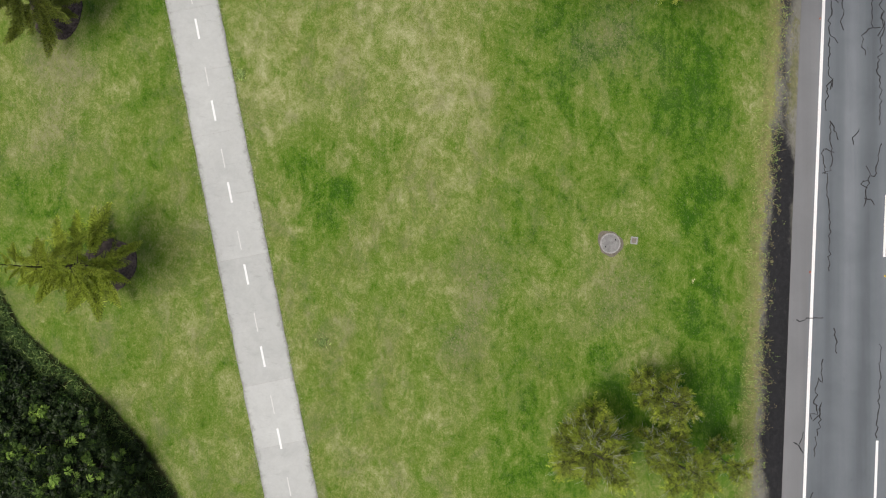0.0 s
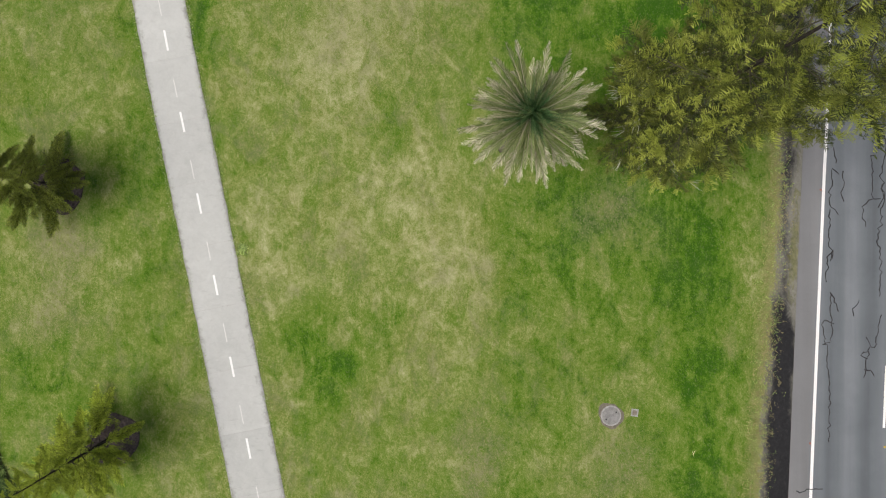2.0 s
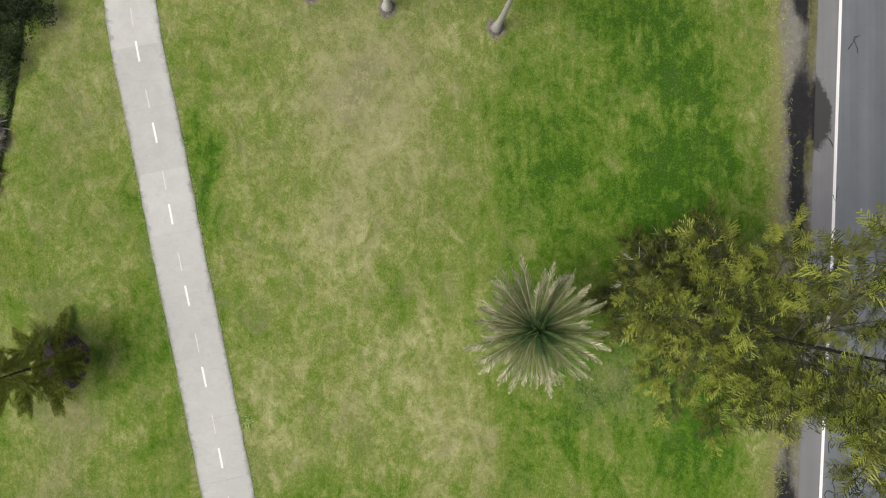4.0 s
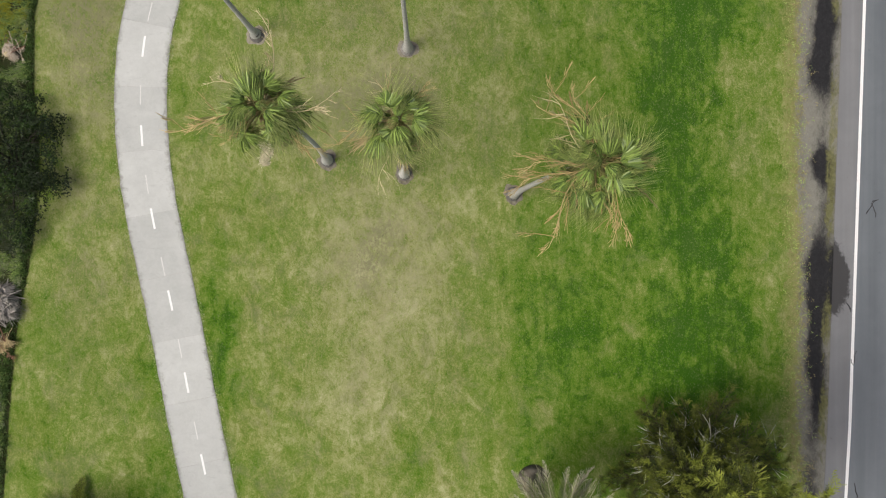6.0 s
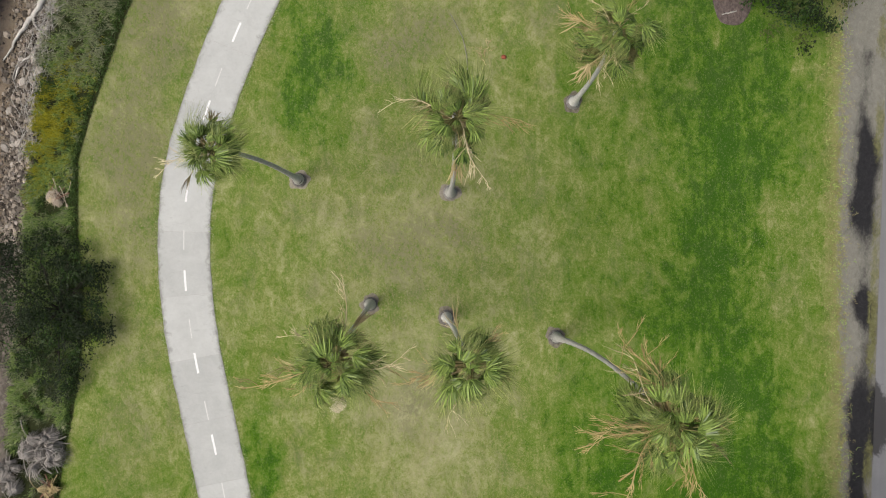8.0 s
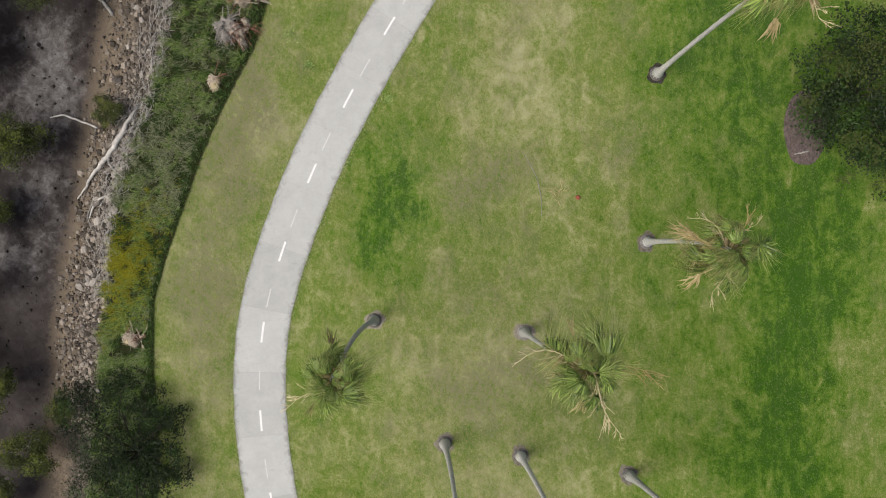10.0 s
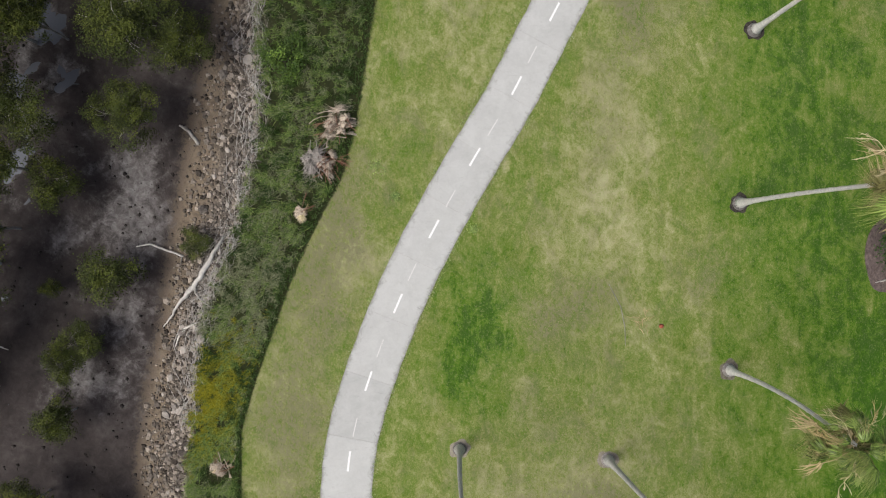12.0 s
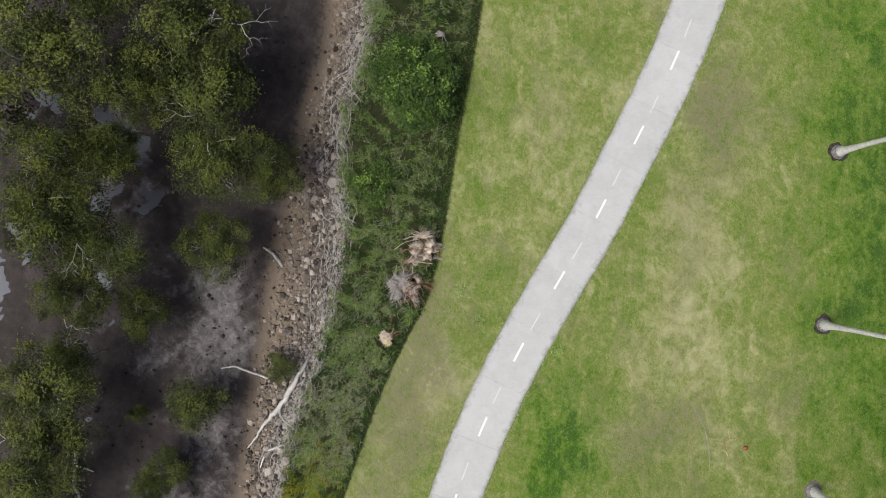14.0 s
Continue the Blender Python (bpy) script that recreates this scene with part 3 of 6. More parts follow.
def patches(table, x, y, warp=1.0):
    """Soft blots (x, y, two radii, amount), their outlines warped."""
    total = np.zeros_like(x)
    x, y = (x + warp * (0.42 * np.sin(1.35 * y + 1.7 * np.sin(0.9 * x)) + 0.2 * np.sin(3.7 * y + 2.1 * x) + 0.1 * np.sin(7.9 * y - 5.3 * x)),
            y + warp * (0.5 * np.sin(1.15 * x + 1.5 * np.sin(0.8 * y)) + 0.25 * np.sin(3.1 * x - 2.3 * y) + 0.12 * np.sin(8.3 * x + 4.7 * y)))
    for px, py, rx, ry, amount in table:
        total += amount * np.exp(-(((x - px) / rx) ** 2 + ((y - py) / ry) ** 2))
    return total


def spread(lo, hi, step, far):
    """Even steps between lo and hi, then ever wider ones as far as far."""
    mid = np.arange(lo, hi + step / 2, step)
    out, d, g = [], 0.0, step
    while d < far:
        g *= 1.35
        d += g
        out.append(d)
    out = np.array(out)
    return np.concatenate([lo - out[::-1], mid, mid[-1] + out])


gx, gy = spread(-36, 23, 0.22, 2500), spread(-16, 68, 0.22, 2500)
X, Y = np.meshgrid(gx, gy)
Z = height_at(X, Y)
nx, ny = len(gx), len(gy)
gm = bpy.data.meshes.new("ground")
gm.vertices.add(nx * ny)
gm.vertices.foreach_set("co", np.stack([X, Y, Z], -1).astype(np.float32).ravel())
ii = (np.arange(ny - 1)[:, None] * nx + np.arange(nx - 1)).ravel()
quads = np.stack([ii, ii + 1, ii + nx + 1, ii + nx], 1).astype(np.int32)
gm.loops.add(quads.size)
gm.loops.foreach_set("vertex_index", quads.ravel())
gm.polygons.add(len(quads))
gm.polygons.foreach_set("loop_start", np.arange(len(quads), dtype=np.int32) * 4)
gm.polygons.foreach_set("use_smooth", np.ones(len(quads), dtype=bool))
gm.update()
for key, values in (("lush_shade", patches(LUSH_SHADE, X, Y) + 0.22 / (1 + np.exp(-(X - 3.3) / 0.3)) + 0.1 / (1 + np.exp((X + 11.5) / 0.6)) * (Y < 22)), ("dry", patches(DRY, X, Y)), ("brown", patches(BROWN, X, Y) + 0.05 / (1 + np.exp(-(Y - 24) / 3)) + 0.07 / (1 + np.exp(-(Y - 44) / 2.5))), ("dark_patch", patches(DARK_PATCHES, X, Y, 0.25)),
                    ("silt", patches(SILT, X, Y)), ("kerb_weeds", np.exp(-((X - line_at(Y) + 1.35) / 0.3) ** 2) * (0.62 + 0.35 * np.sin(0.9 * Y + 2 * np.sin(0.31 * Y))) * np.clip((Y - 4) / 4, 0.0, 1)), ("bank", bank_at(X, Y)), ("verge", X - np.interp(Y, VERGE_Y, VERGE_X))):
    gm.attributes.new(key, "FLOAT", "POINT").data.foreach_set("value", np.asarray(values, np.float32).ravel())
gm.materials.append(GROUND)
ground = tagged(new("ground", gm), "mown green and straw lawn sloping to grey tidal mud", "ground", kind="structure")

# ---- creek water, in the low places of the mud ----
wm = Mesh()
wm.put([(-400, -300, -1.285), (-24.5, -300, -1.285), (-24.5, 400, -1.285), (-400, 400, -1.285)], [(0, 1, 2, 3)])
wmat = Nodes("creek_water", 0.3)
wmat.colour((0.1, 0.11, 0.128))
wmat.b.inputs["Specular IOR Level"].default_value = 0.1
wmat.bump(wmat.noise(wmat.place(), 6, 3), 0.08, 0.02)
tagged(new("water", wm.data("water", [wmat.m])), "shallow grey tidal water lying between the mangroves", "water", kind="structure")


# ---- road ----
def ribbon(y0, y1, left, right, z, step=1.0, base=-0.3, attribute=None):
    """A slab that follows the road, from left to right of its edge line."""
    ys = np.linspace(y0, y1, max(2, int((y1 - y0) / step) + 1))
    cols = np.linspace(left, right, max(2, int((right - left) / 0.3) + 1)) if attribute else np.array([left, right])
    m = Mesh()
    verts = [(line_at(y) + c, y, z) for y in ys for c in cols]
    k = len(cols)
    faces = [(i * k + j, i * k + j + 1, (i + 1) * k + j + 1, (i + 1) * k + j) for i in range(len(ys) - 1) for j in range(k - 1)]
    n0 = len(verts)
    verts += [(line_at(y) + c, y, base) for y in ys for c in (left, right)]
    for i in range(len(ys) - 1):
        a, b = n0 + 2 * i, n0 + 2 * i + 2
        faces += [(a, i * k, (i + 1) * k, b), (i * k + k - 1, a + 1, b + 1, (i + 1) * k + k - 1)]
    faces += [(n0, n0 + 1) + tuple(range(k - 1, -1, -1)), tuple(range((len(ys) - 1) * k, len(ys) * k)) + (len(verts) - 1, len(verts) - 2)]
    m.put(verts, faces)
    return m


road = new("road", ribbon(-70, 110, -1.1, 8.2, 0.0, 0.5, -0.3, True).data("road", [ASPHALT]))
rv = np.array([v.co[:] for v in road.data.vertices])
road.data.attributes.new("dark_patch", "FLOAT", "POINT").data.foreach_set("value", patches(DARK_PATCHES[1:3], rv[:, 0], rv[:, 1], 0.25).astype(np.float32))
off = rv[:, 0] - line_at(rv[:, 1])
road.data.attributes.new("shoulder", "FLOAT", "POINT").data.foreach_set("value", (off < 0.05).astype(np.float32))
road.data.attributes.new("wheel", "FLOAT", "POINT").data.foreach_set("value", sum(np.exp(-((off - q) / 0.45) ** 2) for q in (0.85, 2.6, 4.4, 6.2)).astype(np.float32))
tagged(road, "worn grey asphalt road with black crack seals", "road", kind="structure")
part("edge_line", ribbon(-70, 110, -0.075, 0.075, 0.004, 0.5, -0.01).data("edge_line", [PAINT]), road, "solid white painted edge line")
for k in range(-4, 8):
    part("centre_line_dash", ribbon(-11.95 + k * 12, -8.9 + k * 12, 3.42, 3.55, 0.004, 0.5, -0.01).data("centre_line_dash", [PAINT]), road)
part("edge_line", ribbon(-70, 110, 7.0, 7.15, 0.004, 0.5, -0.01).data("edge_line", [PAINT]), road)

EDGE_CRACKS = [[(19.74, 6.73), (20.11, 5.76)], [(19.74, 6.73), (19.7, 5.71), (19.83, 5.39), (19.77, 4.24), (19.35, 4.15), (19.54, 4.05), (19.55, 3.04), (19.7, 2.58), (19.62, -0.64)],
               [(19.96, 5.16), (19.55, 5.3), (19.38, 5.3), (19.37, 4.42), (19.49, 4.15)], [(19.95, 13.77), (20.01, 13.03)], [(20.09, 12.48), (19.84, 12.78), (19.69, 11.0), (20.13, 10.51)],
               [(19.69, 10.8), (19.63, 9.13), (19.88, 8.73), (19.76, 8.24), (19.83, 8.83), (19.58, 8.44), (19.52, 7.2)], [(20.39, 12.68), (20.44, 11.94), (20.27, 11.59), (20.41, 11.15)]]
LANE_CRACKS = [[(21.13, 6.32), (20.87, 5.86), (20.87, 5.53)], [(22.27, 5.55), (22.03, 5.03), (22.12, 4.75), (21.87, 3.97), (21.66, 4.06), (21.48, 4.5)], [(21.66, 4.01), (21.39, 2.91), (21.35, 2.51)],
               [(21.39, 2.91), (21.72, 2.86), (21.88, 2.58)], [(21.54, 3.78), (21.31, 3.76), (21.23, 3.6), (21.54, 3.43)], [(21.89, 13.48), (21.71, 13.28), (21.84, 12.83), (21.8, 11.35), (22.23, 11.3)],
               [(21.8, 11.32), (21.38, 10.95), (21.33, 10.51), (21.48, 9.92)], [(22.46, 16.74), (22.4, 14.76), (22.47, 13.38), (22.24, 12.39), (22.38, 11.6), (22.2, 10.02), (22.05, 9.52), (22.25, 8.04), (22.14, 6.51)],
               [(22.3, 14.76), (22.0, 14.56), (21.72, 14.41)], [(22.43, 12.09), (22.33, 11.94), (22.43, 11.4), (22.1, 10.86)]]
SOUTH_CRACKS = [[(18.05, -2.98), (18.14, -3.16), (18.38, -2.98), (19.31, -2.92)], [(19.87, -3.45), (19.9, -4.42), (19.99, -4.65)], [(19.26, -4.93), (19.25, -6.08), (19.06, -5.85), (18.87, -7.01), (19.01, -7.19)],
                [(18.92, -7.15), (18.98, -7.56), (18.66, -7.65), (18.77, -7.93), (19.1, -7.61), (19.2, -7.05), (19.1, -8.39), (19.0, -8.67)], [(18.88, -8.72), (18.91, -9.32), (18.84, -9.68)],
                [(17.85, -8.94), (18.07, -9.13), (18.26, -8.53), (18.35, -8.48)], [(18.07, -9.13), (18.32, -9.5)], [(22.17, -4.19), (21.93, -8.78)], [(18.78, -11.39), (18.66, -11.69)]]


def crack(points, width, rng):
    """A poured seal that wanders along a crack."""
    pts = []
    for (ax, ay), (bx, by) in zip(points, points[1:]):
        n = max(2, int(math.hypot(bx - ax, by - ay) / 0.16))
        for i in range(n):
            s = i / n
            pts.append((ax + (bx - ax) * s + rng.normal() * 0.045, ay + (by - ay) * s + rng.normal() * 0.03))
    pts.append(points[-1])
    m = Mesh()
    verts, faces = [], []
    for i, (x, y) in enumerate(pts):
        ax, ay = pts[max(i - 1, 0)]
        bx, by = pts[min(i + 1, len(pts) - 1)]
        d = math.hypot(bx - ax, by - ay) + 1e-6
        w = width * rng.uniform(0.6, 1.3)
        ox, oy = -(by - ay) / d * w, (bx - ax) / d * w
        verts += [(x - ox, y - oy, 0.002), (x - ox * 0.6, y - oy * 0.6, 0.008), (x + ox * 0.6, y + oy * 0.6, 0.008), (x + ox, y + oy, 0.002)]
    for i in range(len(pts) - 1):
        for j in range(3):
            faces.append((4 * i + j, 4 * i + j + 1, 4 * i + j + 5, 4 * i + j + 4))
    m.put(verts, faces)
    return m.data("crack_seal", [SEALANT])


rng = np.random.default_rng(5)
for c in EDGE_CRACKS + LANE_CRACKS + SOUTH_CRACKS:
    part("crack_seal", crack(c, 0.026, rng), road, "black bitumen crack seal")
for bx, by, n in ((20.9, 28, 2), (19.75, 21, 2)):
    for k in range(n):
        px, py = bx + rng.uniform(-0.25, 0.25), by + rng.uniform(-1.6, 1.6)
        part("crack_seal", crack([(px, py), (px + rng.uniform(-0.3, 0.3), py + rng.uniform(-0.5, 0.5)), (px + rng.uniform(-0.4, 0.4), py + rng.uniform(-0.9, 0.9))], 0.022, rng), road)


def road_marker(x, y, colour, label):
    """A raised marker: a low block with sloping faces, and its reflector."""
    e = thing("road_marker", (x, y, 0.0), label, "road marker", "raised road markers")
    m = Mesh()
    m.put([(a * w, b * w, z) for z, w in ((0, 0.05), (0.02, 0.032)) for a, b in ((-1, -1), (1, -1), (1, 1), (-1, 1))], [(4, 5, 6, 7), (0, 1, 5, 4), (1, 2, 6, 5), (2, 3, 7, 6), (3, 0, 4, 7)])
    part("body", m.data("body", [colour]), e)
    m = Mesh()
    m.put([(-0.03, -0.046, 0.006), (0.03, -0.046, 0.006), (0.026, -0.037, 0.017), (-0.026, -0.037, 0.017)], [(0, 1, 2, 3)])
    part("reflector", m.data("reflector", [PAINT]), e, "pale reflector")


AMBER = surface("amber_plastic", (0.6, 0.4, 0.03), (0.8, 0.56, 0.06), 8, 0.4)
road_marker(18.7, -0.69, RED, "small red raised marker beside the white edge line")
road_marker(19.26, 11.72, RED, "small red raised marker beside the white edge line")
road_marker(22.38, -0.89, AMBER, "small amber raised marker at the centre line")

# ---- concrete footpath ----
WAY = [(3.4, -60), (-1.5, -36), (-4.0, -23.8), (-6.49, -11.53), (-8.92, 0.43), (-11.34, 12.44), (-12.27, 16.9), (-13.2, 21.75), (-13.77, 24.5), (-14.33, 27.2), (-14.7, 29.9), (-14.83, 32.6),
       (-14.64, 35.3), (-14.05, 37.9), (-12.73, 41.6), (-11.52, 44.35), (-10.12, 47.05), (-8.53, 49.8), (-6.9, 52.5), (-5.5, 55.2), (-4.1, 57.9), (-2.8, 60.65), (-1.7, 63.4), (3, 76), (8, 90), (14, 110)]


def smooth_line(pts, step=0.25):
    out = []
    p = [Vector((*q, 0)) for q in pts]
    for i in range(1, len(p) - 2):
        a, b, c, d = p[i - 1:i + 3]
        n = max(2, int((c - b).length / step))
        t1, t2 = (c - a) * ((c - b).length / (c - a).length), (d - b) * ((c - b).length / (d - b).length)
        for k in range(n):
            s = k / n
            h = (2 * s ** 3 - 3 * s ** 2 + 1) * b + (s ** 3 - 2 * s ** 2 + s) * t1 + (-2 * s ** 3 + 3 * s ** 2) * c + (s ** 3 - s ** 2) * t2
            out.append(h.to_2d())
    return np.array([tuple(v) for v in out])


line = smooth_line(WAY)
run = np.concatenate([[0], np.cumsum(np.hypot(*np.diff(line, axis=0).T))])


def on_path(s, off=0.0, z=0.0):
    """The place s metres along the path, off metres to its right."""
    x, y = np.interp(s, run, line[:, 0]), np.interp(s, run, line[:, 1])
    dx = np.interp(s + 0.3, run, line[:, 0]) - np.interp(s - 0.3, run, line[:, 0])
    dy = np.interp(s + 0.3, run, line[:, 1]) - np.interp(s - 0.3, run, line[:, 1])
    d = math.hypot(dx, dy)
    return x + dy / d * off, y - dx / d * off, z


def run_at(y):
    return float(np.interp(y, line[:, 1], run))


def path_piece(s0, s1, o0, o1, z, base, step=0.5, bevel=0.0, rim=False, jag=0.0):
    n = max(1, int((s1 - s0) / step))
    ss = np.linspace(s0, s1, n + 1)
    offs = [o0, o0 + 0.12, o0 + 0.4, (o0 + o1) / 2, o1 - 0.4, o1 - 0.12, o1] if rim else [o0, o1]
    k = len(offs)
    verts, faces, edge = [], [], []
    for s in ss:
        for j, o in enumerate(offs):
            low = bevel if (j in (0, k - 1)) else 0
            wob = jag * math.sin(s * 5.1 + o) * math.sin(s * 2.3 + 2 * o) if j in (0, k - 1) else 0
            verts.append(on_path(s, o + wob, z - low))
            edge.append({0: 1.0, 1: 0.55, 2: 0.12, 3: 0.0}[min(j, k - 1 - j)] if rim else 0)
    for i in range(n):
        for j in range(k - 1):
            faces.append((i * k + j, i * k + j + 1, (i + 1) * k + j + 1, (i + 1) * k + j))
    n0 = len(verts)
    for s in ss:
        verts += [on_path(s, o0, base), on_path(s, o1, base)]
        edge += [1, 1]
    for i in range(n):
        a = n0 + 2 * i
        faces += [(a, i * k, (i + 1) * k, a + 2), (i * k + k - 1, a + 1, a + 3, (i + 1) * k + k - 1)]
    faces += [(n0, n0 + 1) + tuple(range(k - 1, -1, -1)), tuple(range(n * k, n * k + k)) + (len(verts) - 1, len(verts) - 2)]
    m = Mesh()
    m.put(verts, faces)
    return m, edge


HALF = 1.25
m, _ = path_piece(1, run[-1] - 1, -HALF + 0.03, HALF - 0.03, 0.012, -0.2)
path = tagged(new("path", m.data("path", [BASE_CONCRETE])), "pale grey concrete shared path with white dashes", "path", kind="structure")
slab0 = run_at(9.03)
k0 = -int((slab0 - 2) / 3.06)
for k in range(k0, int((run[-1] - slab0 - 3) / 3.06)):
    s0 = slab0 + k * 3.06
    m, edge = path_piece(s0 + 0.006, s0 + 3.054, -HALF, HALF, 0.03, -0.1, 0.5, 0.01, True, 0.025)
    me = m.data("slab", [CONCRETE])
    me.attributes.new("rim", "FLOAT", "POINT").data.foreach_set("value", np.array(edge, np.float32))
    part("slab", me, path)
dash0 = run_at(11.52)
for k in range(-16, 24):
    s = dash0 + k * 4.02 + (0.27 if k >= 6 else 0.0)
    if 3 < s < run[-1] - 5:
        m, _ = path_piece(s - 1.0, s, -0.05, 0.05, 0.035, 0.02, 0.25)
        part("line_dash", m.data("line_dash", [PAINT]), path, "white painted dash")
        m, _ = path_piece(s - 3.3, s - 2.38, -0.026, 0.026, 0.034, 0.02, 0.25)
        part("worn_line_dash", m.data("worn_line_dash", [FADED]), path, "faded old painted dash")


# ---- access covers in the lawn ----
def disc(radius, z0, z1, sides=28, bevel=0.02, wob=0.0, rng=None, dome=0.0):
    m = Mesh()
    rings = [(radius, z0), (radius, z1 - bevel), (radius - bevel, z1), (radius * 0.6, z1 + dome * 0.7), (radius * 0.25, z1 + dome)]
    verts, faces = [], []
    waves = [(q, rng.uniform(0, 6.28), rng.uniform(0.3, 1.0) / q ** 0.5) for q in (2, 3, 5, 7)] if rng is not None else []
    rad = [1 + wob * sum(h * math.sin(q * 2 * math.pi * k / sides + f) for q, f, h in waves) for k in range(sides)]
    for r, z in rings:
        for k in range(sides):
            a = 2 * math.pi * k / sides
            verts.append((r * rad[k] * math.cos(a), r * rad[k] * math.sin(a), z + (rng.uniform(-1, 1) * dome * 0.3 if rng is not None else 0)))
    for i in range(len(rings) - 1):
        for k in range(sides):
            a, b = i * sides + k, i * sides + (k + 1) % sides
            faces.append((a, b, b + sides, a + sides))
    faces.append(tuple(range(len(verts) - sides, len(verts))))
    m.put(verts, faces)
    return m


cover = thing("manhole_cover", (8.9, 0.71, 0), "round grey concrete manhole cover set in the lawn", "manhole cover")
part("surround", disc(0.62, -0.05, 0.012, 30, 0.01, 0.12, np.random.default_rng(1), 0.004).data("surround", [EARTH]), cover, "bare earth ring")
part("collar", disc(0.5, -0.1, 0.04, 32, 0.015).data("collar", [IRON]), cover)
part("lid", disc(0.43, 0.0, 0.056, 32, 0.012, 0, None, 0.006).data("lid", [IRON]), cover, "weathered grey lid")
for a in (0.6, 3.74):
    km = disc(0.035, 0.05, 0.062, 10, 0.004)
    part("lifting_hole", km.data("lifting_hole", [SEALANT]), cover, "dark lifting hole", pose(0.3 * math.cos(a), 0.3 * math.sin(a), 0.003))


def box_frame(w, d, h, t):
    m = Mesh()
    for x, y, sx, sy in ((0, d / 2 - t / 2, w, t), (0, -d / 2 + t / 2, w, t), (w / 2 - t / 2, 0, t, d - 2 * t), (-w / 2 + t / 2, 0, t, d - 2 * t)):
        v = [(x + a * sx / 2, y + b * sy / 2, c * h) for c in (0, 1) for a, b in ((-1, -1), (1, -1), (1, 1), (-1, 1))]
        m.put(v, [(3, 2, 1, 0), (4, 5, 6, 7), (0, 1, 5, 4), (1, 2, 6, 5), (2, 3, 7, 6), (3, 0, 4, 7)])
    return m


valve = thing("valve_box", (10.06, 0.85, -0.02), "small square pale valve box in the lawn", "valve box", rz=-8)
part("frame", box_frame(0.34, 0.36, 0.06, 0.06).data("frame", [IRON]), valve)
vl = Mesh()
vl.put([(a * 0.1, b * 0.11, c) for c in (0, 0.045) for a, b in ((-1, -1), (1, -1), (1, 1), (-1, 1))], [(4, 5, 6, 7), (0, 1, 5, 4), (1, 2, 6, 5), (2, 3, 7, 6), (3, 0, 4, 7)])
part("lid", vl.data("lid", [EARTH]), valve, "earth-stained lid")


# ---- fan palms ----
def fan_leaf(seed):
    """A petiole with a broad pleated fan of split, drooping segments, growing along +x."""
    r = np.random.default_rng(seed)
    m = Mesh()
    reach, spread_, seg = r.uniform(0.55, 0.82), r.uniform(2.0, 4.2), 62
    droop = r.uniform(0.75, 1.5)
    fold = r.uniform(0.12, 0.4)
    stem = [(0.74 * s, 0, 0.28 * s - 0.3 * s * s) for s in (0, 0.35, 0.7, 1)]
    m.tube(stem, [0.024, 0.02, 0.016, 0.012], 5, 1)
    hub = np.array(stem[-1])
    for k in range(seg):
        a = spread_ * (k / (seg - 1) - 0.5) + r.normal() * 0.035
        ln = reach * (0.76 + 0.24 * math.cos(a)) * r.uniform(0.8, 1.12)
        d = np.array((math.cos(a), math.sin(a), 0.16 - fold * abs(a)))
        side = np.array((-math.sin(a), math.cos(a), 0.6 * (-1) ** k))
        pts = [hub + d * ln * s + np.array((0, 0, -droop * ln * s * s * (0.7 if s < 0.6 else 1.0))) for s in (0.0, 0.3, 0.6, 1.0)]
        pts[1] = pts[1] + r.normal(size=3) * 0.015
        pts[2] = pts[2] + r.normal(size=3) * 0.035
        pts[-1] = pts[-1] + r.normal(size=3) * 0.085 + np.array((-0.16 * d[0], -0.16 * d[1], -0.14)) * r.uniform(0, 1.6)
        m.strip(pts[:3], 0.029, side, 0, 0.9)
        m.strip(pts[2:], 0.022, side, 2, 0.08)
    return m


def dead_frond(seed):
    """A folded, shredded dry frond, hanging."""
    r = np.random.default_rng(seed)
    m = Mesh()
    stem = [(1.15 * s, 0.1 * math.sin(3 * s), 0.1 * s - 0.55 * s * s) for s in (0, 0.3, 0.65, 1)]
    m.tube(stem, [0.03, 0.024, 0.02, 0.014], 5, 0)
    hub = np.array(stem[-1])
    for k in range(18):
        a = r.normal() * 0.4
        ln = r.uniform(0.35, 0.9)
        d = np.array((math.cos(a), math.sin(a), -0.35 + r.normal() * 0.2))
        pts = [hub + d * ln * s + np.array((0, r.normal() * 0.03, -0.35 * ln * s * s)) for s in (0, 0.4, 0.7, 1)]
        m.strip(pts, 0.034, (-math.sin(a), math.cos(a), 0.5), 0, 0.1)
    return m


def flower_stalk(seed):
    """A long arching spent stalk with drooping side sprays of fine twigs."""
    r = np.random.default_rng(seed)
    m = Mesh()
    bend = r.uniform(0.5, 1.0)
    stem = [np.array((1.85 * s, 0.4 * math.sin(3.4 * s + seed) * s, 0.6 * s - bend * s * s)) for s in np.linspace(0, 1, 8)]
    m.tube([tuple(p) for p in stem], [0.019 - 0.0016 * i for i in range(8)], 5, 0)
    for i in range(2, 8):
        for k in range(2):
            d = np.array((r.uniform(0.2, 0.45), r.normal() * 0.22, -r.uniform(0.05, 0.35)))
            e = stem[i] + d
            mid = stem[i] + d * 0.5 + r.normal(size=3) * 0.03
            m.tube([tuple(stem[i]), tuple(mid), tuple(e)], [0.011, 0.009, 0.005], 4, 0)
            for q in range(7):
                b = stem[i] + d * r.uniform(0.25, 1.0)
                f = b + d * r.uniform(0.15, 0.5) + r.normal(size=3) * 0.07
                m.strip([b, (b + f) / 2 + (0, 0, 0.01), f], 0.018, (0.3, 0.9, 0.4), 0, 0.4)
    return m


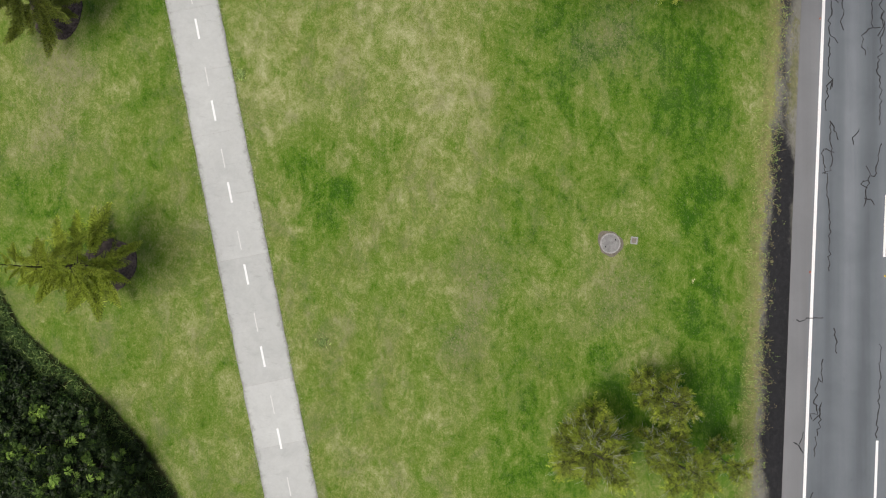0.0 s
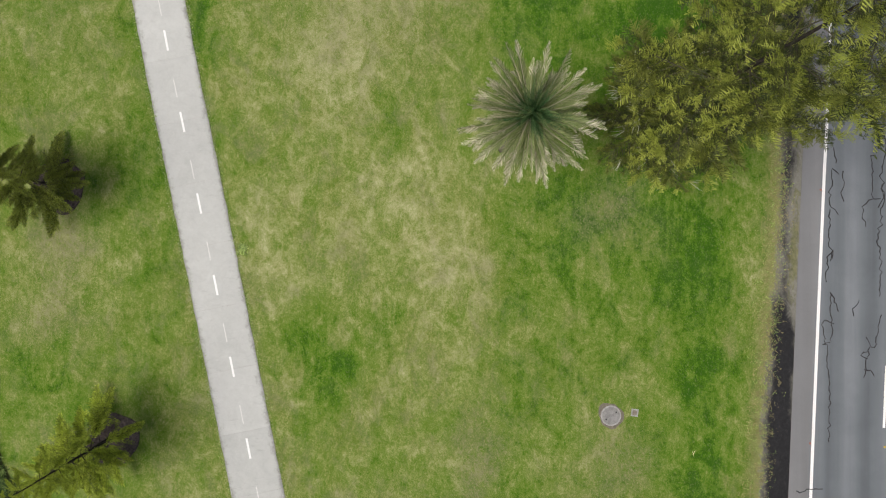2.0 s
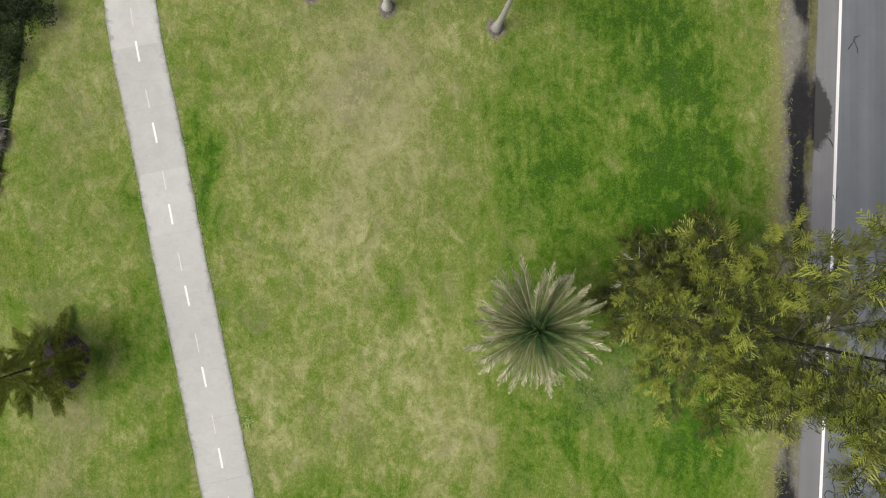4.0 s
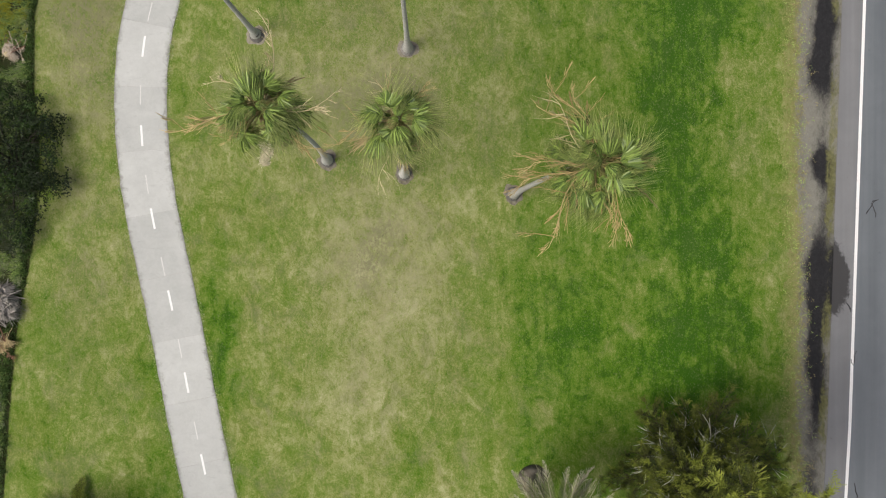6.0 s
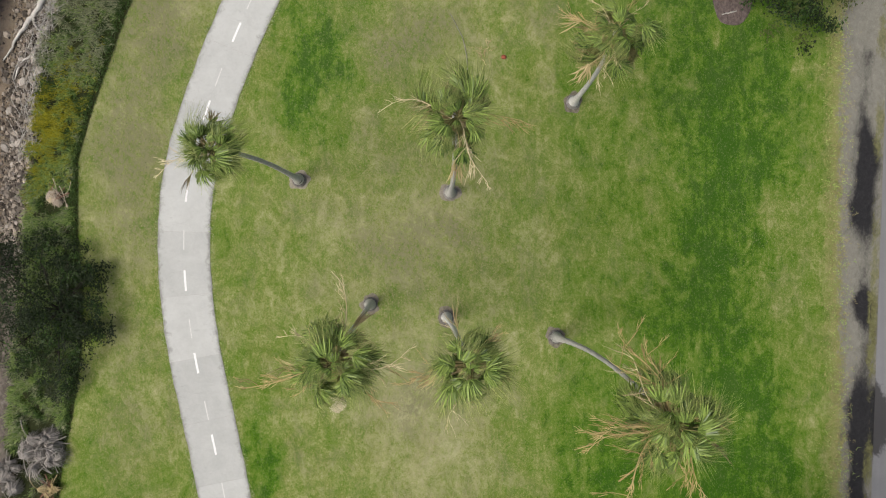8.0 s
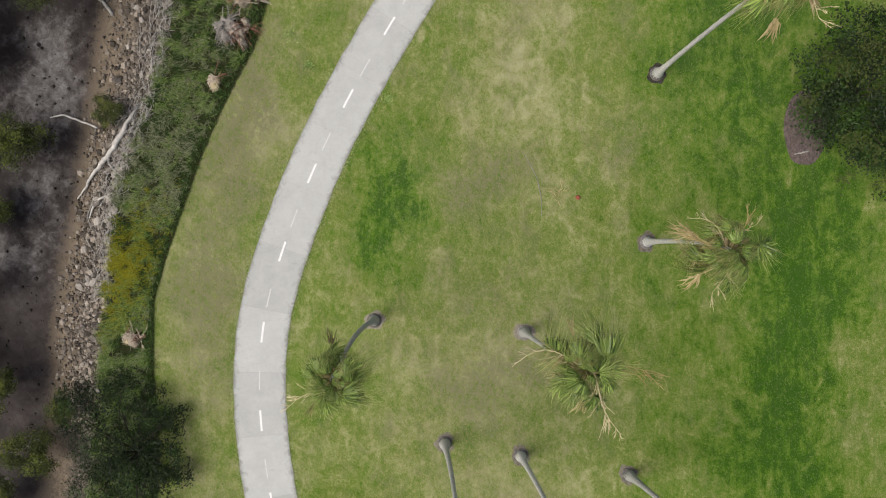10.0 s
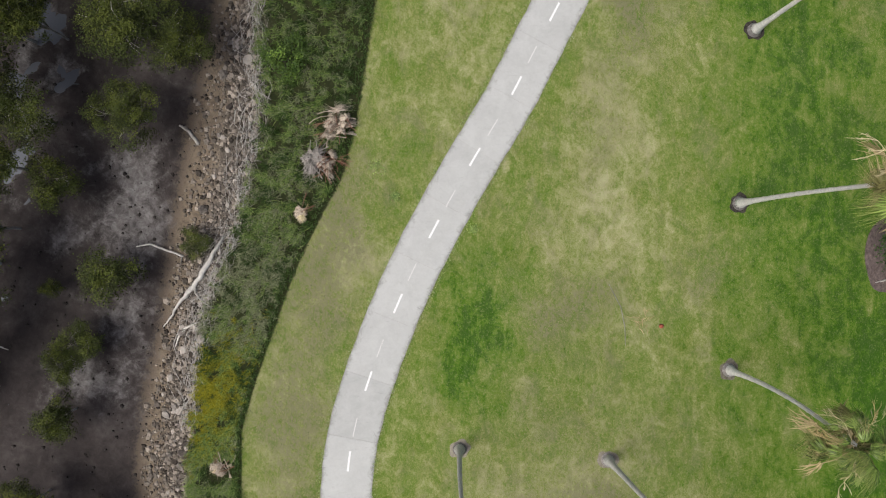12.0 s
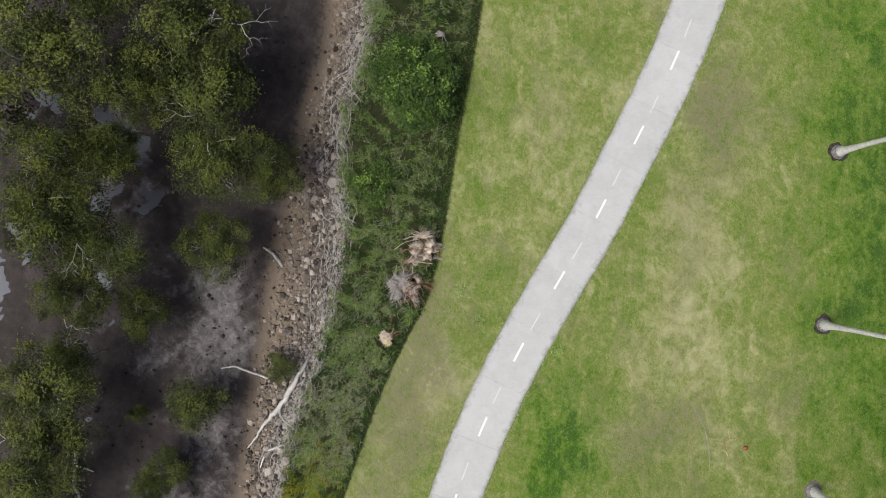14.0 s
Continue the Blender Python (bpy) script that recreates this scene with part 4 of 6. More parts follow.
FANS = [fan_leaf(s).data("frond", [FAN, FAN_OLD, FAN_TIP]) for s in (1, 2, 3, 4, 7, 8)]
FANS_OLD = [fan_leaf(s).data("old_frond", [FAN_OLD, FAN_OLD, DEAD]) for s in (5, 6)]
FRONDS_DEAD = [dead_frond(s).data("dead_frond", [DEAD]) for s in (1, 2, 3)]
STALKS = [flower_stalk(s).data("flower_stalk", [c]) for s, c in ((1, STALK), (2, BROWN_STALK), (3, STALK), (4, BROWN_STALK))]


def fan_palm(base, crown, lean, seed, label, size=1.0, dead=8, old=6, green=30, stalks=5, yaws=(), dark_ring=False):
    """base and crown are places; lean is the way in which the trunk bows, in metres."""
    r = np.random.default_rng(seed)
    b, c = Vector((*base, 0.0)), Vector(crown)
    palm = thing("fan_palm", b, label, "palm tree", "fan palms on the lawn")
    m = Mesh()
    pts, rad = [], []
    steps = 34
    for i in range(steps + 1):
        s = i / steps
        p = (c - b) * s + Vector((lean[0], lean[1], 0)) * math.sin(math.pi * s) * (1.0 - 0.3 * s)
        flare = 0.17 * math.exp(-s * 26) + 0.05 * math.exp(-s * 5)
        pts.append(tuple(p))
        rad.append(0.095 + flare - 0.03 * s + 0.01 * (i % 2))
    m.tube(pts, rad, 12, 0)
    part("trunk", m.data("trunk", [PALM_BARK], True), palm, "slender ringed grey trunk")
    ring = disc(0.48, -0.04, 0.012, 40, 0.012, 0.2, r, 0.03)
    part("soil_ring", ring.data("soil_ring", [RING_DARK if dark_ring else RING]), palm, "ring of bare earth")
    swell = Mesh()
    swell.tube([(0.012 * math.sin(2 * i + seed), 0.012 * math.cos(3 * i), -0.05 + 0.1 * i) for i in range(8)], [0.36, 0.345, 0.3, 0.25, 0.215, 0.19, 0.17, 0.15], 18)
    part("root_swelling", swell.data("root_swelling", [ROOT_BARK], True), palm, "dark fibrous swollen foot")
    skirt = Mesh()
    for k in range(26):
        a, z = r.uniform(0, 6.28), r.uniform(-1.1, -0.3)
        d = np.array((math.cos(a), math.sin(a), 0))
        skirt.strip([d * 0.14 + (0, 0, z), d * 0.32 + (0, 0, z + 0.12), d * 0.42 + (0, 0, z + 0.05)], 0.1, (-d[1], d[0], 0), 0, 0.3)
    head = Matrix.Translation(c - b)
    tagged(part("leaf_bases", skirt.data("leaf_bases", [DEAD]), palm, "brown stubs of old leaf bases", head), kind="stuff")

    wind = (0.35, -0.5)

    def stick(name, meshes, count, lo, hi, scale, yaws=()):
        turn = r.uniform(0, 360)
        for k in range(count):
            yaw = yaws[k] if k < len(yaws) else turn + k * 137.5 + r.normal() * 26
            tilt = r.uniform(lo, hi) if yaws else lo + (hi - lo) * (k + r.uniform(0, 1)) / count
            z = -0.25 + 0.45 * (tilt / 90)
            part(name, meshes[int(r.integers(0, len(meshes)))], palm, "", head @ Matrix.Translation((wind[0] * r.uniform(0, 0.3), wind[1] * r.uniform(0, 0.3), z)) @ pose(0, 0, 0, r.normal() * 38, -tilt, yaw) @ Matrix.Scale(scale * size * r.uniform(0.5, 1.2), 4))

    stick("frond", FANS, green, -38, 66, 1.08)
    stick("young_frond", FANS, 5, 55, 92, 0.72)
    stick("old_frond", FANS_OLD, old, -48, -12, 1.0)
    stick("dead_frond", FRONDS_DEAD, dead, -60, 4, 1.0)
    stick("flower_stalk", STALKS, max(stalks, len(yaws)), 0, 24, 1.0, yaws)
    return palm


STALK_YAWS = {14: (86, 150, 200, 216, 5, 330), 15: (125, 30, 62, 192, 255, 350), 16: (130, 122, 112, 100, 196, 205, 225, 268, 300, 8, 14)}
for base, crown, lean, seed, label, size, dead, old, green, stalks in (
        ((-9.28, 35.6), (-9.65, 35.4, 15.0), (-0.15, 0.3), 11, "tall fan palm beside the concrete path, trunk bowed", 0.78, 6, 4, 34, 2),
        ((-2.02, 35.0), (-2.4, 36.05, 16.8), (0.12, -0.2), 12, "tall fan palm with yellowing lower fronds", 0.92, 7, 8, 27, 4),
        ((3.96, 39.37), (2.8, 39.2, 13.6), (0.35, 0.15), 13, "fan palm with many dry straw fronds", 0.98, 12, 15, 17, 5),
        ((-5.9, 29.6), (-5.8, 29.35, 16.7), (0.15, 0.2), 14, "tall fan palm with a cream flower head", 1.0, 7, 4, 32, 5),
        ((-2.2, 28.97), (-2.0, 29.1, 16.0), (0.1, 0.0), 15, "compact dark green fan palm on the lawn", 0.88, 7, 3, 30, 4),
        ((3.1, 27.98), (3.4, 27.8, 17.3), (0.35, 0.25), 16, "tall fan palm with long bare flower stalks", 1.02, 9, 5, 30, 8),
        ((4.47, 47.55), (4.0, 47.6, 15.0), (0.0, 0.1), 17, "straight pale-trunked fan palm in front of shrubs", 0.95, 10, 17, 13, 5),
        ((5.17, 56.0), (5.1, 56.3, 15.0), (0.1, 0.1), 18, "pale-trunked fan palm at the far lawn", 0.95, 9, 16, 14, 4)):
    palm = fan_palm(base, crown, lean, seed, label, size, dead, old, int(green * 1.2), stalks, STALK_YAWS.get(seed, ()), seed > 16)
    if seed == 14:
        q = np.random.default_rng(7)
        fm = Mesh()
        fm.leaves(q.normal(size=(2600, 3)) * (0.06, 0.05, 0.04) + np.repeat([(0.1 * math.sin(0.7 * i), -0.06 * i + 0.2, -0.012 * i * i) for i in range(8)], 325, 0), q.normal(size=(2600, 3)) + (0, 0, 2), 0.05, 0.035, q)
        part("flower_head", fm.data("flower_head", [BLOOM]), palm, "cream flower head", Matrix.Translation((0.25, -1.55, crown[2] - 0.1)))["kind"] = "stuff"


# ---- date palm ----
def feather(seed, length=3.35, old=False):
    r = np.random.default_rng(seed)
    m = Mesh()
    droop = r.uniform(1.15, 1.7) if old else r.uniform(0.4, 0.7)
    ss = np.linspace(0, 1, 9)
    stem = [np.array((length * s * (1 - 0.12 * s), 0, 0.35 * s - droop * 1.3 * s * s)) for s in ss]
    m.tube([tuple(p) for p in stem], [0.045 - 0.036 * s for s in ss], 5, 1)
    for k in range(60):
        s = 0.1 + 0.9 * k / 59
        p = np.array([np.interp(s, ss, [q[i] for q in stem]) for i in range(3)])
        for side in (-1, 1):
            ln = 0.4 * math.sin(math.pi * min(1, 0.2 + 0.8 * s)) ** 0.8 * r.uniform(0.75, 1.2) + 0.08
            d = np.array((0.85, side * (0.4 + r.normal() * 0.08), 0.38 + r.normal() * 0.14))
            m.strip([p + d * ln * t - np.array((0, 0, 0.15 * ln * t * t)) for t in (0, 0.5, 1)], 0.028, (-0.55 * side, 0.6, 0.5), 2 if s > 0.7 and r.uniform() < 0.6 else 0, 0.2)
    return m


FEATHERS = [feather(s).data("frond", [DATE, DATE_OLD, DATE_TIP]) for s in (1, 2, 3)]
HEART = feather(9).data("young_frond", [DATE_HEART, DATE_HEART, DATE])
FEATHERS_OLD = [feather(s, 3.5, True).data("old_frond", [DATE_OLD, DATE_OLD, DATE_TIP]) for s in (4, 5)]
dp = thing("date_palm", (4.05, 14.05, 0), "grey-green feathery date palm on the lawn beside a tall pine", "palm tree")
m = Mesh()
m.tube([(0.02 * math.sin(i), 0.02 * math.cos(2 * i), 7.1 * i / 26) for i in range(27)], [0.46 * math.exp(-i * 0.9) + 0.33 + 0.03 * (i % 2) for i in range(27)], 14, 0)
part("trunk", m.data("trunk", [DATE_BARK], True), dp, "thick scarred trunk")
r = np.random.default_rng(21)
for k in range(170):
    tilt = -42 + 126 * (k / 170)
    old = tilt < -8 and k % 3 != 0
    part("old_frond" if old else "frond", HEART if tilt > 42 else (FEATHERS_OLD if old else FEATHERS)[k % 2], dp, "",
         Matrix.Translation((0, 0, 7.2 + 0.4 * tilt / 90)) @ pose(0, 0, 0, r.normal() * 20, -tilt + r.normal() * 4, k * 137.5 + r.normal() * 13) @ Matrix.Scale(r.uniform(0.72, 1.05) * (1.0 if tilt < 42 else 0.64), 4))


# ---- tall pines ----
def fern(m, p, d, ln, r, slot, pairs=11, wide=0.28, lift=0.3, curl=0.1):
    """A flat spray: finger-like leaflets swept forward on both sides of one stem, all in one piece."""
    d = np.asarray(d, float) / np.linalg.norm(d)
    side = np.cross(d, (0, 0, 1.0))
    side /= np.linalg.norm(side) + 1e-9
    up = np.cross(side, d)
    t = np.linspace(0, 1, 2 * pairs + 1)
    verts = list(np.asarray(p) + d * (ln * t)[:, None] - np.array((0, 0, curl * ln)) * (t * t)[:, None])
    faces = []
    for i in range(2 * pairs):
        sg = 1 if i % 2 else -1
        w = ln * wide * math.sin(math.pi * (0.2 + 0.72 * t[i])) * r.uniform(0.45, 1.35)
        if i and r.uniform() < 0.12:
            w *= 0.15
        out = (side * sg * r.uniform(0.55, 1.0) + d * r.uniform(0.5, 1.2) + up * r.uniform(-0.5 * lift, 2.5 * lift)) * w
        k = len(verts)
        verts += [verts[i] + out * 0.92, verts[i] * 0.35 + verts[i + 1] * 0.65 + out]
        faces.append((i, i + 1, k + 1, k) if sg > 0 else (i + 1, i, k, k + 1))
    m.put(verts, faces, slot)


def needles(m, p, d, ln, r, slot, count=9):
    """A tuft of long thin needles that arch away from a twig's end."""
    for _ in range(count):
        a = d + r.normal(size=3) * 0.55 + (0, 0, 0.25)
        a /= np.linalg.norm(a)
        w = ln * r.uniform(0.5, 1.2)
        m.strip([p, p + a * w * 0.5, p + a * w - np.array((0, 0, 0.22 * w))], 0.02, np.cross(a, r.normal(size=3)), slot, 0.3)


def pine_branch(seed, length, boughs, tip=0.25, bare=0.0, tuft=1.0, sprays=10):
    """A limb with side boughs, each ending in a tuft of feathery sprays."""
    r = np.random.default_rng(seed)
    m = Mesh()
    ss = np.linspace(0, 1, 8)
    bow = r.uniform(-0.25, 0.15)
    stem = [np.array((length * s, 0.08 * length * math.sin(3 * s + seed), length * (0.1 * s + bow * s * s))) for s in ss]
    m.tube([tuple(p) for p in stem], [0.018 * length / 3 + 0.009 - (0.018 * length / 3) * s for s in ss], 5, 0)
    for k in range(boughs):
        s = 0.12 + 0.88 * (k + r.uniform(0.2, 0.8)) / boughs
        p = np.array([np.interp(s, ss, [q[i] for q in stem]) for i in range(3)])
        sg = -1 if k % 2 else 1
        ln = r.uniform(0.45, 1.0) * (1.25 - 0.6 * s) * length / 3.0 + 0.15
        d = np.array((0.8, sg * r.uniform(0.3, 1.1), r.uniform(-0.25, 0.5)))
        if k >= boughs - 1:
            d = np.array((1, 0.15 * sg, 0.2))
        d /= np.linalg.norm(d)
        end = p + d * ln
        m.tube([tuple(p), tuple((p + end) / 2 + r.normal(size=3) * 0.04), tuple(end)], [0.014, 0.011, 0.006], 4, 0, False)
        if r.uniform() < bare:
            needles(m, p + d * ln * 0.9, d, 1.5 * tuft, r, 3, 7)
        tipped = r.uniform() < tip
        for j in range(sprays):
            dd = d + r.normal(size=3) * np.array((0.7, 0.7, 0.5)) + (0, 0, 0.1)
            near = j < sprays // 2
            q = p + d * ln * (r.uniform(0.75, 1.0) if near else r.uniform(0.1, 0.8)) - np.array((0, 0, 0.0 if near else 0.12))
            # outer sprays get light leaves, inner ones mostly dark: crown shade put into colour
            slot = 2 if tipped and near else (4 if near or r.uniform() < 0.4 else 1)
            fern(m, q, dd, r.uniform(0.3, 0.74) * tuft, r, slot, 9, 0.3, 0.3, r.uniform(-0.1, 0.45))
    return m


def pine(place, height, first, widest, seed, label, meshes, whorl=0.75, per=6, tip_len=0.7, trunk=0.3, group="", bark=None, name="pine_tree", shape=0.75, thin=0.0):
    r = np.random.default_rng(seed)
    tree = thing(name, place, label, "pine tree", group)
    m = Mesh()
    n = 22
    m.tube([(0.12 * math.sin(i * 0.4) * i / n, 0.1 * math.sin(i * 0.3 + 1) * i / n, height * i / n) for i in range(n + 1)],
           [(trunk * 0.5) * math.exp(-i * 0.9) + trunk * (1 - 0.88 * i / n) for i in range(n + 1)], 10, 0)
    part("trunk", m.data("trunk", [bark or DARK_BARK], True), tree)
    z, turn = first, r.uniform(0, 360)
    while z < height - 0.25:
        s = (z - first) / (height - first)
        reach = widest * (1 - s) ** shape * (0.75 + 0.25 * min(1, s * 6)) + tip_len * s
        for k in range(per):
            if r.uniform() < 0.08 + thin * s:
                continue
            ln = reach * r.uniform(0.62, 1.15)
            i = min(len(meshes) - 1, int(r.uniform(0, len(meshes))))
            part("branch", meshes[i][1], tree, "", Matrix.Translation((0, 0, z + r.normal() * 0.18)) @ pose(0, 0, 0, r.normal() * 14, -r.uniform(-14, 22) - 22 * s, turn + 360 * k / per + r.normal() * 11) @ Matrix.Scale(ln / meshes[i][0], 4))
        z += whorl * r.uniform(0.8, 1.2)
        turn += r.uniform(20, 50)
    return tree


TALL = [(3.2, pine_branch(s, 3.2, 16, 0.7, 0.0, 0.95, 12).data("branch", [TWIG, PINE_SHADED, PINE_TIP, NEEDLE, PINE_MID])) for s in (1, 2, 3, 4)]
LOW = [(3.2, pine_branch(s, 3.2, 28, 0.14, 0.05, 0.52, 16).data("branch", [TWIG, PINE_SHADED, PINE_TIP, NEEDLE, PINE_MID])) for s in (8, 9, 10)]
BARE = []
for q in (1, 2):
    m = Mesh()
    m.tube([(0, 0, 0), (0.6, 0.08 * q, 0.05), (1.2, -0.05, 0.0), (1.7, 0.1, -0.05)], [0.03, 0.025, 0.018, 0.008], 5)
    for j in range(5):
        m.tube([(0.5 + 0.22 * j, 0.0, 0.0), (0.75 + 0.22 * j, 0.16 * (-1) ** j, 0.06), (0.95 + 0.22 * j, 0.36 * (-1) ** j, 0.1)], [0.014, 0.011, 0.006], 4)
    BARE.append(m.data("dead_limb", [NEEDLE]))
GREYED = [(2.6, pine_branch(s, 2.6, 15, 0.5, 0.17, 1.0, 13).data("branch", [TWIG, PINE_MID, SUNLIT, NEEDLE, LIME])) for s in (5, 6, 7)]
pine((10.3, 14.6, 0), 25.0, 4.0, 2.5, 31, "very tall olive-green pine with feathery tufts", TALL, 1.3, 5, 2.4, 0.13, shape=0.3, thin=0.4)
pine((10.9, 15.1, 0), 6.5, 0.7, 3.7, 35, "broad low pine with dark olive boughs beside a taller one", LOW, 0.9, 8, 0.9, 0.16, shape=0.55)
low = [o for o in bpy.data.objects if o.name.startswith("pine_tree") and o.parent is None][-1]
for k, (a, z, ln) in enumerate(((140, 3.2, 1.9), (80, 3.6, 1.7), (200, 4.0, 1.4), (20, 4.4, 1.3), (260, 3.4, 1.6))):
    part("dead_limb", BARE[k % 2], low, "bleached dead limb", pose(0, 0, z, 0, -12, a) @ Matrix.Scale(ln, 4))
pine((7.3, -8.5, 0), 5.5, 0.6, 1.85, 32, "bushy brown-green pine with grey needle tufts", GREYED, 0.85, 6, 0.8, 0.1, shape=0.6, bark=TWIG)
pine((10.7, -6.3, 0), 5.0, 0.6, 1.15, 33, "slim pine with pale dry needle tufts", GREYED, 0.9, 5, 0.7, 0.1, shape=0.6, bark=TWIG)
pine((10.9, -8.9, 0), 6.5, 0.8, 1.2, 34, "taller pine with pale dry needle tufts", GREYED, 1.0, 5, 0.7, 0.12, shape=0.65, bark=TWIG)
pine((13.6, -9.2, 0), 4.0, 0.5, 0.8, 36, "thin young pine with pale needle tufts near the verge", GREYED, 0.8, 4, 0.4, 0.06, shape=0.6, bark=TWIG)


def lime_branch(seed):
    """A young branch: a pointed plume of forward-swept twigs in several layers, with smaller plumes near its foot."""
    r = np.random.default_rng(seed)
    m = Mesh()
    ss = np.linspace(0, 1, 8)
    stem = [np.array((2.4 * s, 0.1 * math.sin(2 * s + seed), 2.4 * (0.1 * s - 0.12 * s * s))) for s in ss]
    m.tube([tuple(p) for p in stem], [0.026 - 0.021 * s for s in ss], 5, 0)
    at = lambda s: np.array([np.interp(s, ss, [q[i] for q in stem]) for i in range(3)])
    for k in range(60):
        s = 0.16 + 0.84 * k / 59
        p = at(s)
        for sg in (-1, 1):
            ln = 0.5 * math.sin(math.pi * (0.26 + 0.66 * s)) * r.uniform(0.8, 1.2)
            d = np.array((1.0, sg * r.uniform(0.35, 0.7), r.uniform(-0.05, 0.35)))
            fern(m, p, d, ln, r, 1 if r.uniform() < 0.75 else 2, 5, 0.26, 0.4)
    for sg in (-1, 1):
        for s in (0.3,):
            p, d = at(s), np.array((0.9, sg * 0.75, 0.1 + r.normal() * 0.1))
            ln = r.uniform(0.6, 1.0) * (1.15 - s)
            m.tube([tuple(p), tuple(p + d * ln)], [0.01, 0.004], 4, 0)
            for k in range(14):
                q = p + d * ln * (k + 1) / 14
                for g in (-1, 1):
                    e = d + np.array((-d[1], d[0], 0)) * g * r.uniform(0.3, 0.7) + (0, 0, r.uniform(0, 0.5))
                    fern(m, q, e, r.uniform(0.16, 0.3), r, 1 if r.uniform() < 0.6 else 2, 4, 0.22, 0.4)
    return m


LIMES = [(2.4, lime_branch(s).data("branch", [DARK_BARK, LIME, OLIVE])) for s in (1, 2, 3)]
OLIVES = [(2.4, lime_branch(s).data("branch", [DARK_BARK, OLIVE, PINE_MID])) for s in (4, 5, 6)]
for place, height, seed, label in (((-15.35, -0.3, 0), 10.5, 41, "young lime-green pine with a slim dark trunk"), ((-17.95, 11.9, 0), 10.5, 42, "young feathery pine in a round mulch bed")):
    pine(place, height, 0.9, 3.2, seed, label, LIMES if seed == 41 else OLIVES, 1.2, 7, 0.3, 0.07, "young pines in mulch beds", shape=1.15, name="young_pine")
    bed = disc(1.3, -0.05, 0.05, 30, 0.03, 0.08, np.random.default_rng(seed), 0.06)
    tagged(new("mulch_bed", bed.data("mulch_bed", [MULCH])), "round bed of grey-brown bark mulch under a young pine", "mulch bed", "mulch beds").matrix_basis = pose(place[0] + 0.15, place[1] - 0.05, 0)


# ---- broadleaf shrubs and mangroves ----
def crown_mesh(seed, lobes, count, length, width, mats, tip=0.25, flat=0.75, up=0.8, gather=34, close=0.17):
    """Leaves gathered in clumps on the outside of several uneven lobes (x, y, z, radius)."""
    r = np.random.default_rng(seed)
    m = Mesh()
    total = sum(q[3] ** 2 for q in lobes)
    for x, y, z, rad in lobes:
        k = int(count * rad ** 2 / total)
        clumps = max(5, int(k / gather))
        d = r.normal(size=(clumps, 3))
        d[:, 2] = np.abs(d[:, 2]) * 0.9 - 0.25
        d /= np.linalg.norm(d, axis=1, keepdims=True)
        cr = rad * r.uniform(0.62, 1.08, (clumps, 1))
        cc = np.array((x, y, z)) + d * cr * np.array((1, 1, flat))
        pick = r.integers(0, clumps, k)
        size = rad * close + 0.06
        pos = cc[pick] + r.normal(size=(k, 3)) * size * np.array((1, 1, 0.6))
        nrm = d[pick] * 0.6 + r.normal(size=(k, 3)) * 0.4 + np.array((0, 0, up))
        # upward clumps take the lighter leaf; low mangrove clumps a darker one as painted shade
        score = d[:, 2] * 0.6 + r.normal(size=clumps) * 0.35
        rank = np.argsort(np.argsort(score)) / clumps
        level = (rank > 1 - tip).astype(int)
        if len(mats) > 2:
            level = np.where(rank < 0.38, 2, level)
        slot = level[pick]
        for sl in range(len(mats)):
            sel = slot == sl
            m.leaves(pos[sel], nrm[sel], length, width, r, sl)
    return m.data("crown", mats)


def limbs_mesh(seed, lobes, base=0.0, trunk=0.09, mats=None, stray=3):
    r = np.random.default_rng(seed)
    m = Mesh()
    top = np.mean([q[:3] for q in lobes], axis=0)
    fork = np.array((top[0] * 0.3, top[1] * 0.3, base + (top[2] - base) * 0.4))
    m.tube([(0, 0, base - 0.15), (r.normal() * 0.05, r.normal() * 0.05, (base + fork[2]) / 2), tuple(fork)], [trunk * 1.3, trunk, trunk * 0.85], 7)
    for x, y, z, rad in lobes:
        e = np.array((x, y, z + rad * 0.3))
        mid = (fork + e) / 2 + r.normal(size=3) * 0.12 * rad
        m.tube([tuple(fork), tuple(mid), tuple(e)], [trunk * 0.7, trunk * 0.5, trunk * 0.16], 6)
        for k in range(stray + 2):
            d = r.normal(size=3)
            d[2] = abs(d[2]) * 0.5
            d /= np.linalg.norm(d)
            q = mid + (e - mid) * r.uniform(0.1, 0.9)
            far = q + d * rad * r.uniform(0.6, 1.0)
            bend = (q + far) / 2 + r.normal(size=3) * 0.1 * rad
            m.tube([tuple(q), tuple(bend), tuple(far)], [trunk * 0.3, trunk * 0.22, 0.008], 5)
    return m.data("trunk", mats or [GREY_BARK])


def lobes_of(r, radius, height, n):
    out = []
    for k in range(n):
        a = k * 2.4 + r.uniform(-0.4, 0.4)
        d = radius * (0.15 + 0.55 * (k / max(1, n - 1)) ** 0.5)
        out.append((d * math.cos(a), d * math.sin(a), height * r.uniform(0.62, 0.9) - 0.35 * d, radius * r.uniform(0.38, 0.58)))
    return out


variants = []
for s in range(5):
    lb = lobes_of(np.random.default_rng(50 + s), 2.0, 5.0, 8)
    variants.append((crown_mesh(60 + s, lb, 9500, 0.125, 0.07, [MANGROVE, MANGROVE_LIT, MANGROVE_SHADED], 0.24, gather=75, close=0.16), limbs_mesh(70 + s, lb, mats=[GREY_BARK])))
small = []
for s in range(3):
    lb = lobes_of(np.random.default_rng(80 + s), 1.2, 2.2, 5)
    small.append((crown_mesh(84 + s, lb, 4200, 0.105, 0.058, [MANGROVE, MANGROVE_LIT, MANGROVE_SHADED], 0.2, gather=45, close=0.15), limbs_mesh(88 + s, lb, trunk=0.05)))

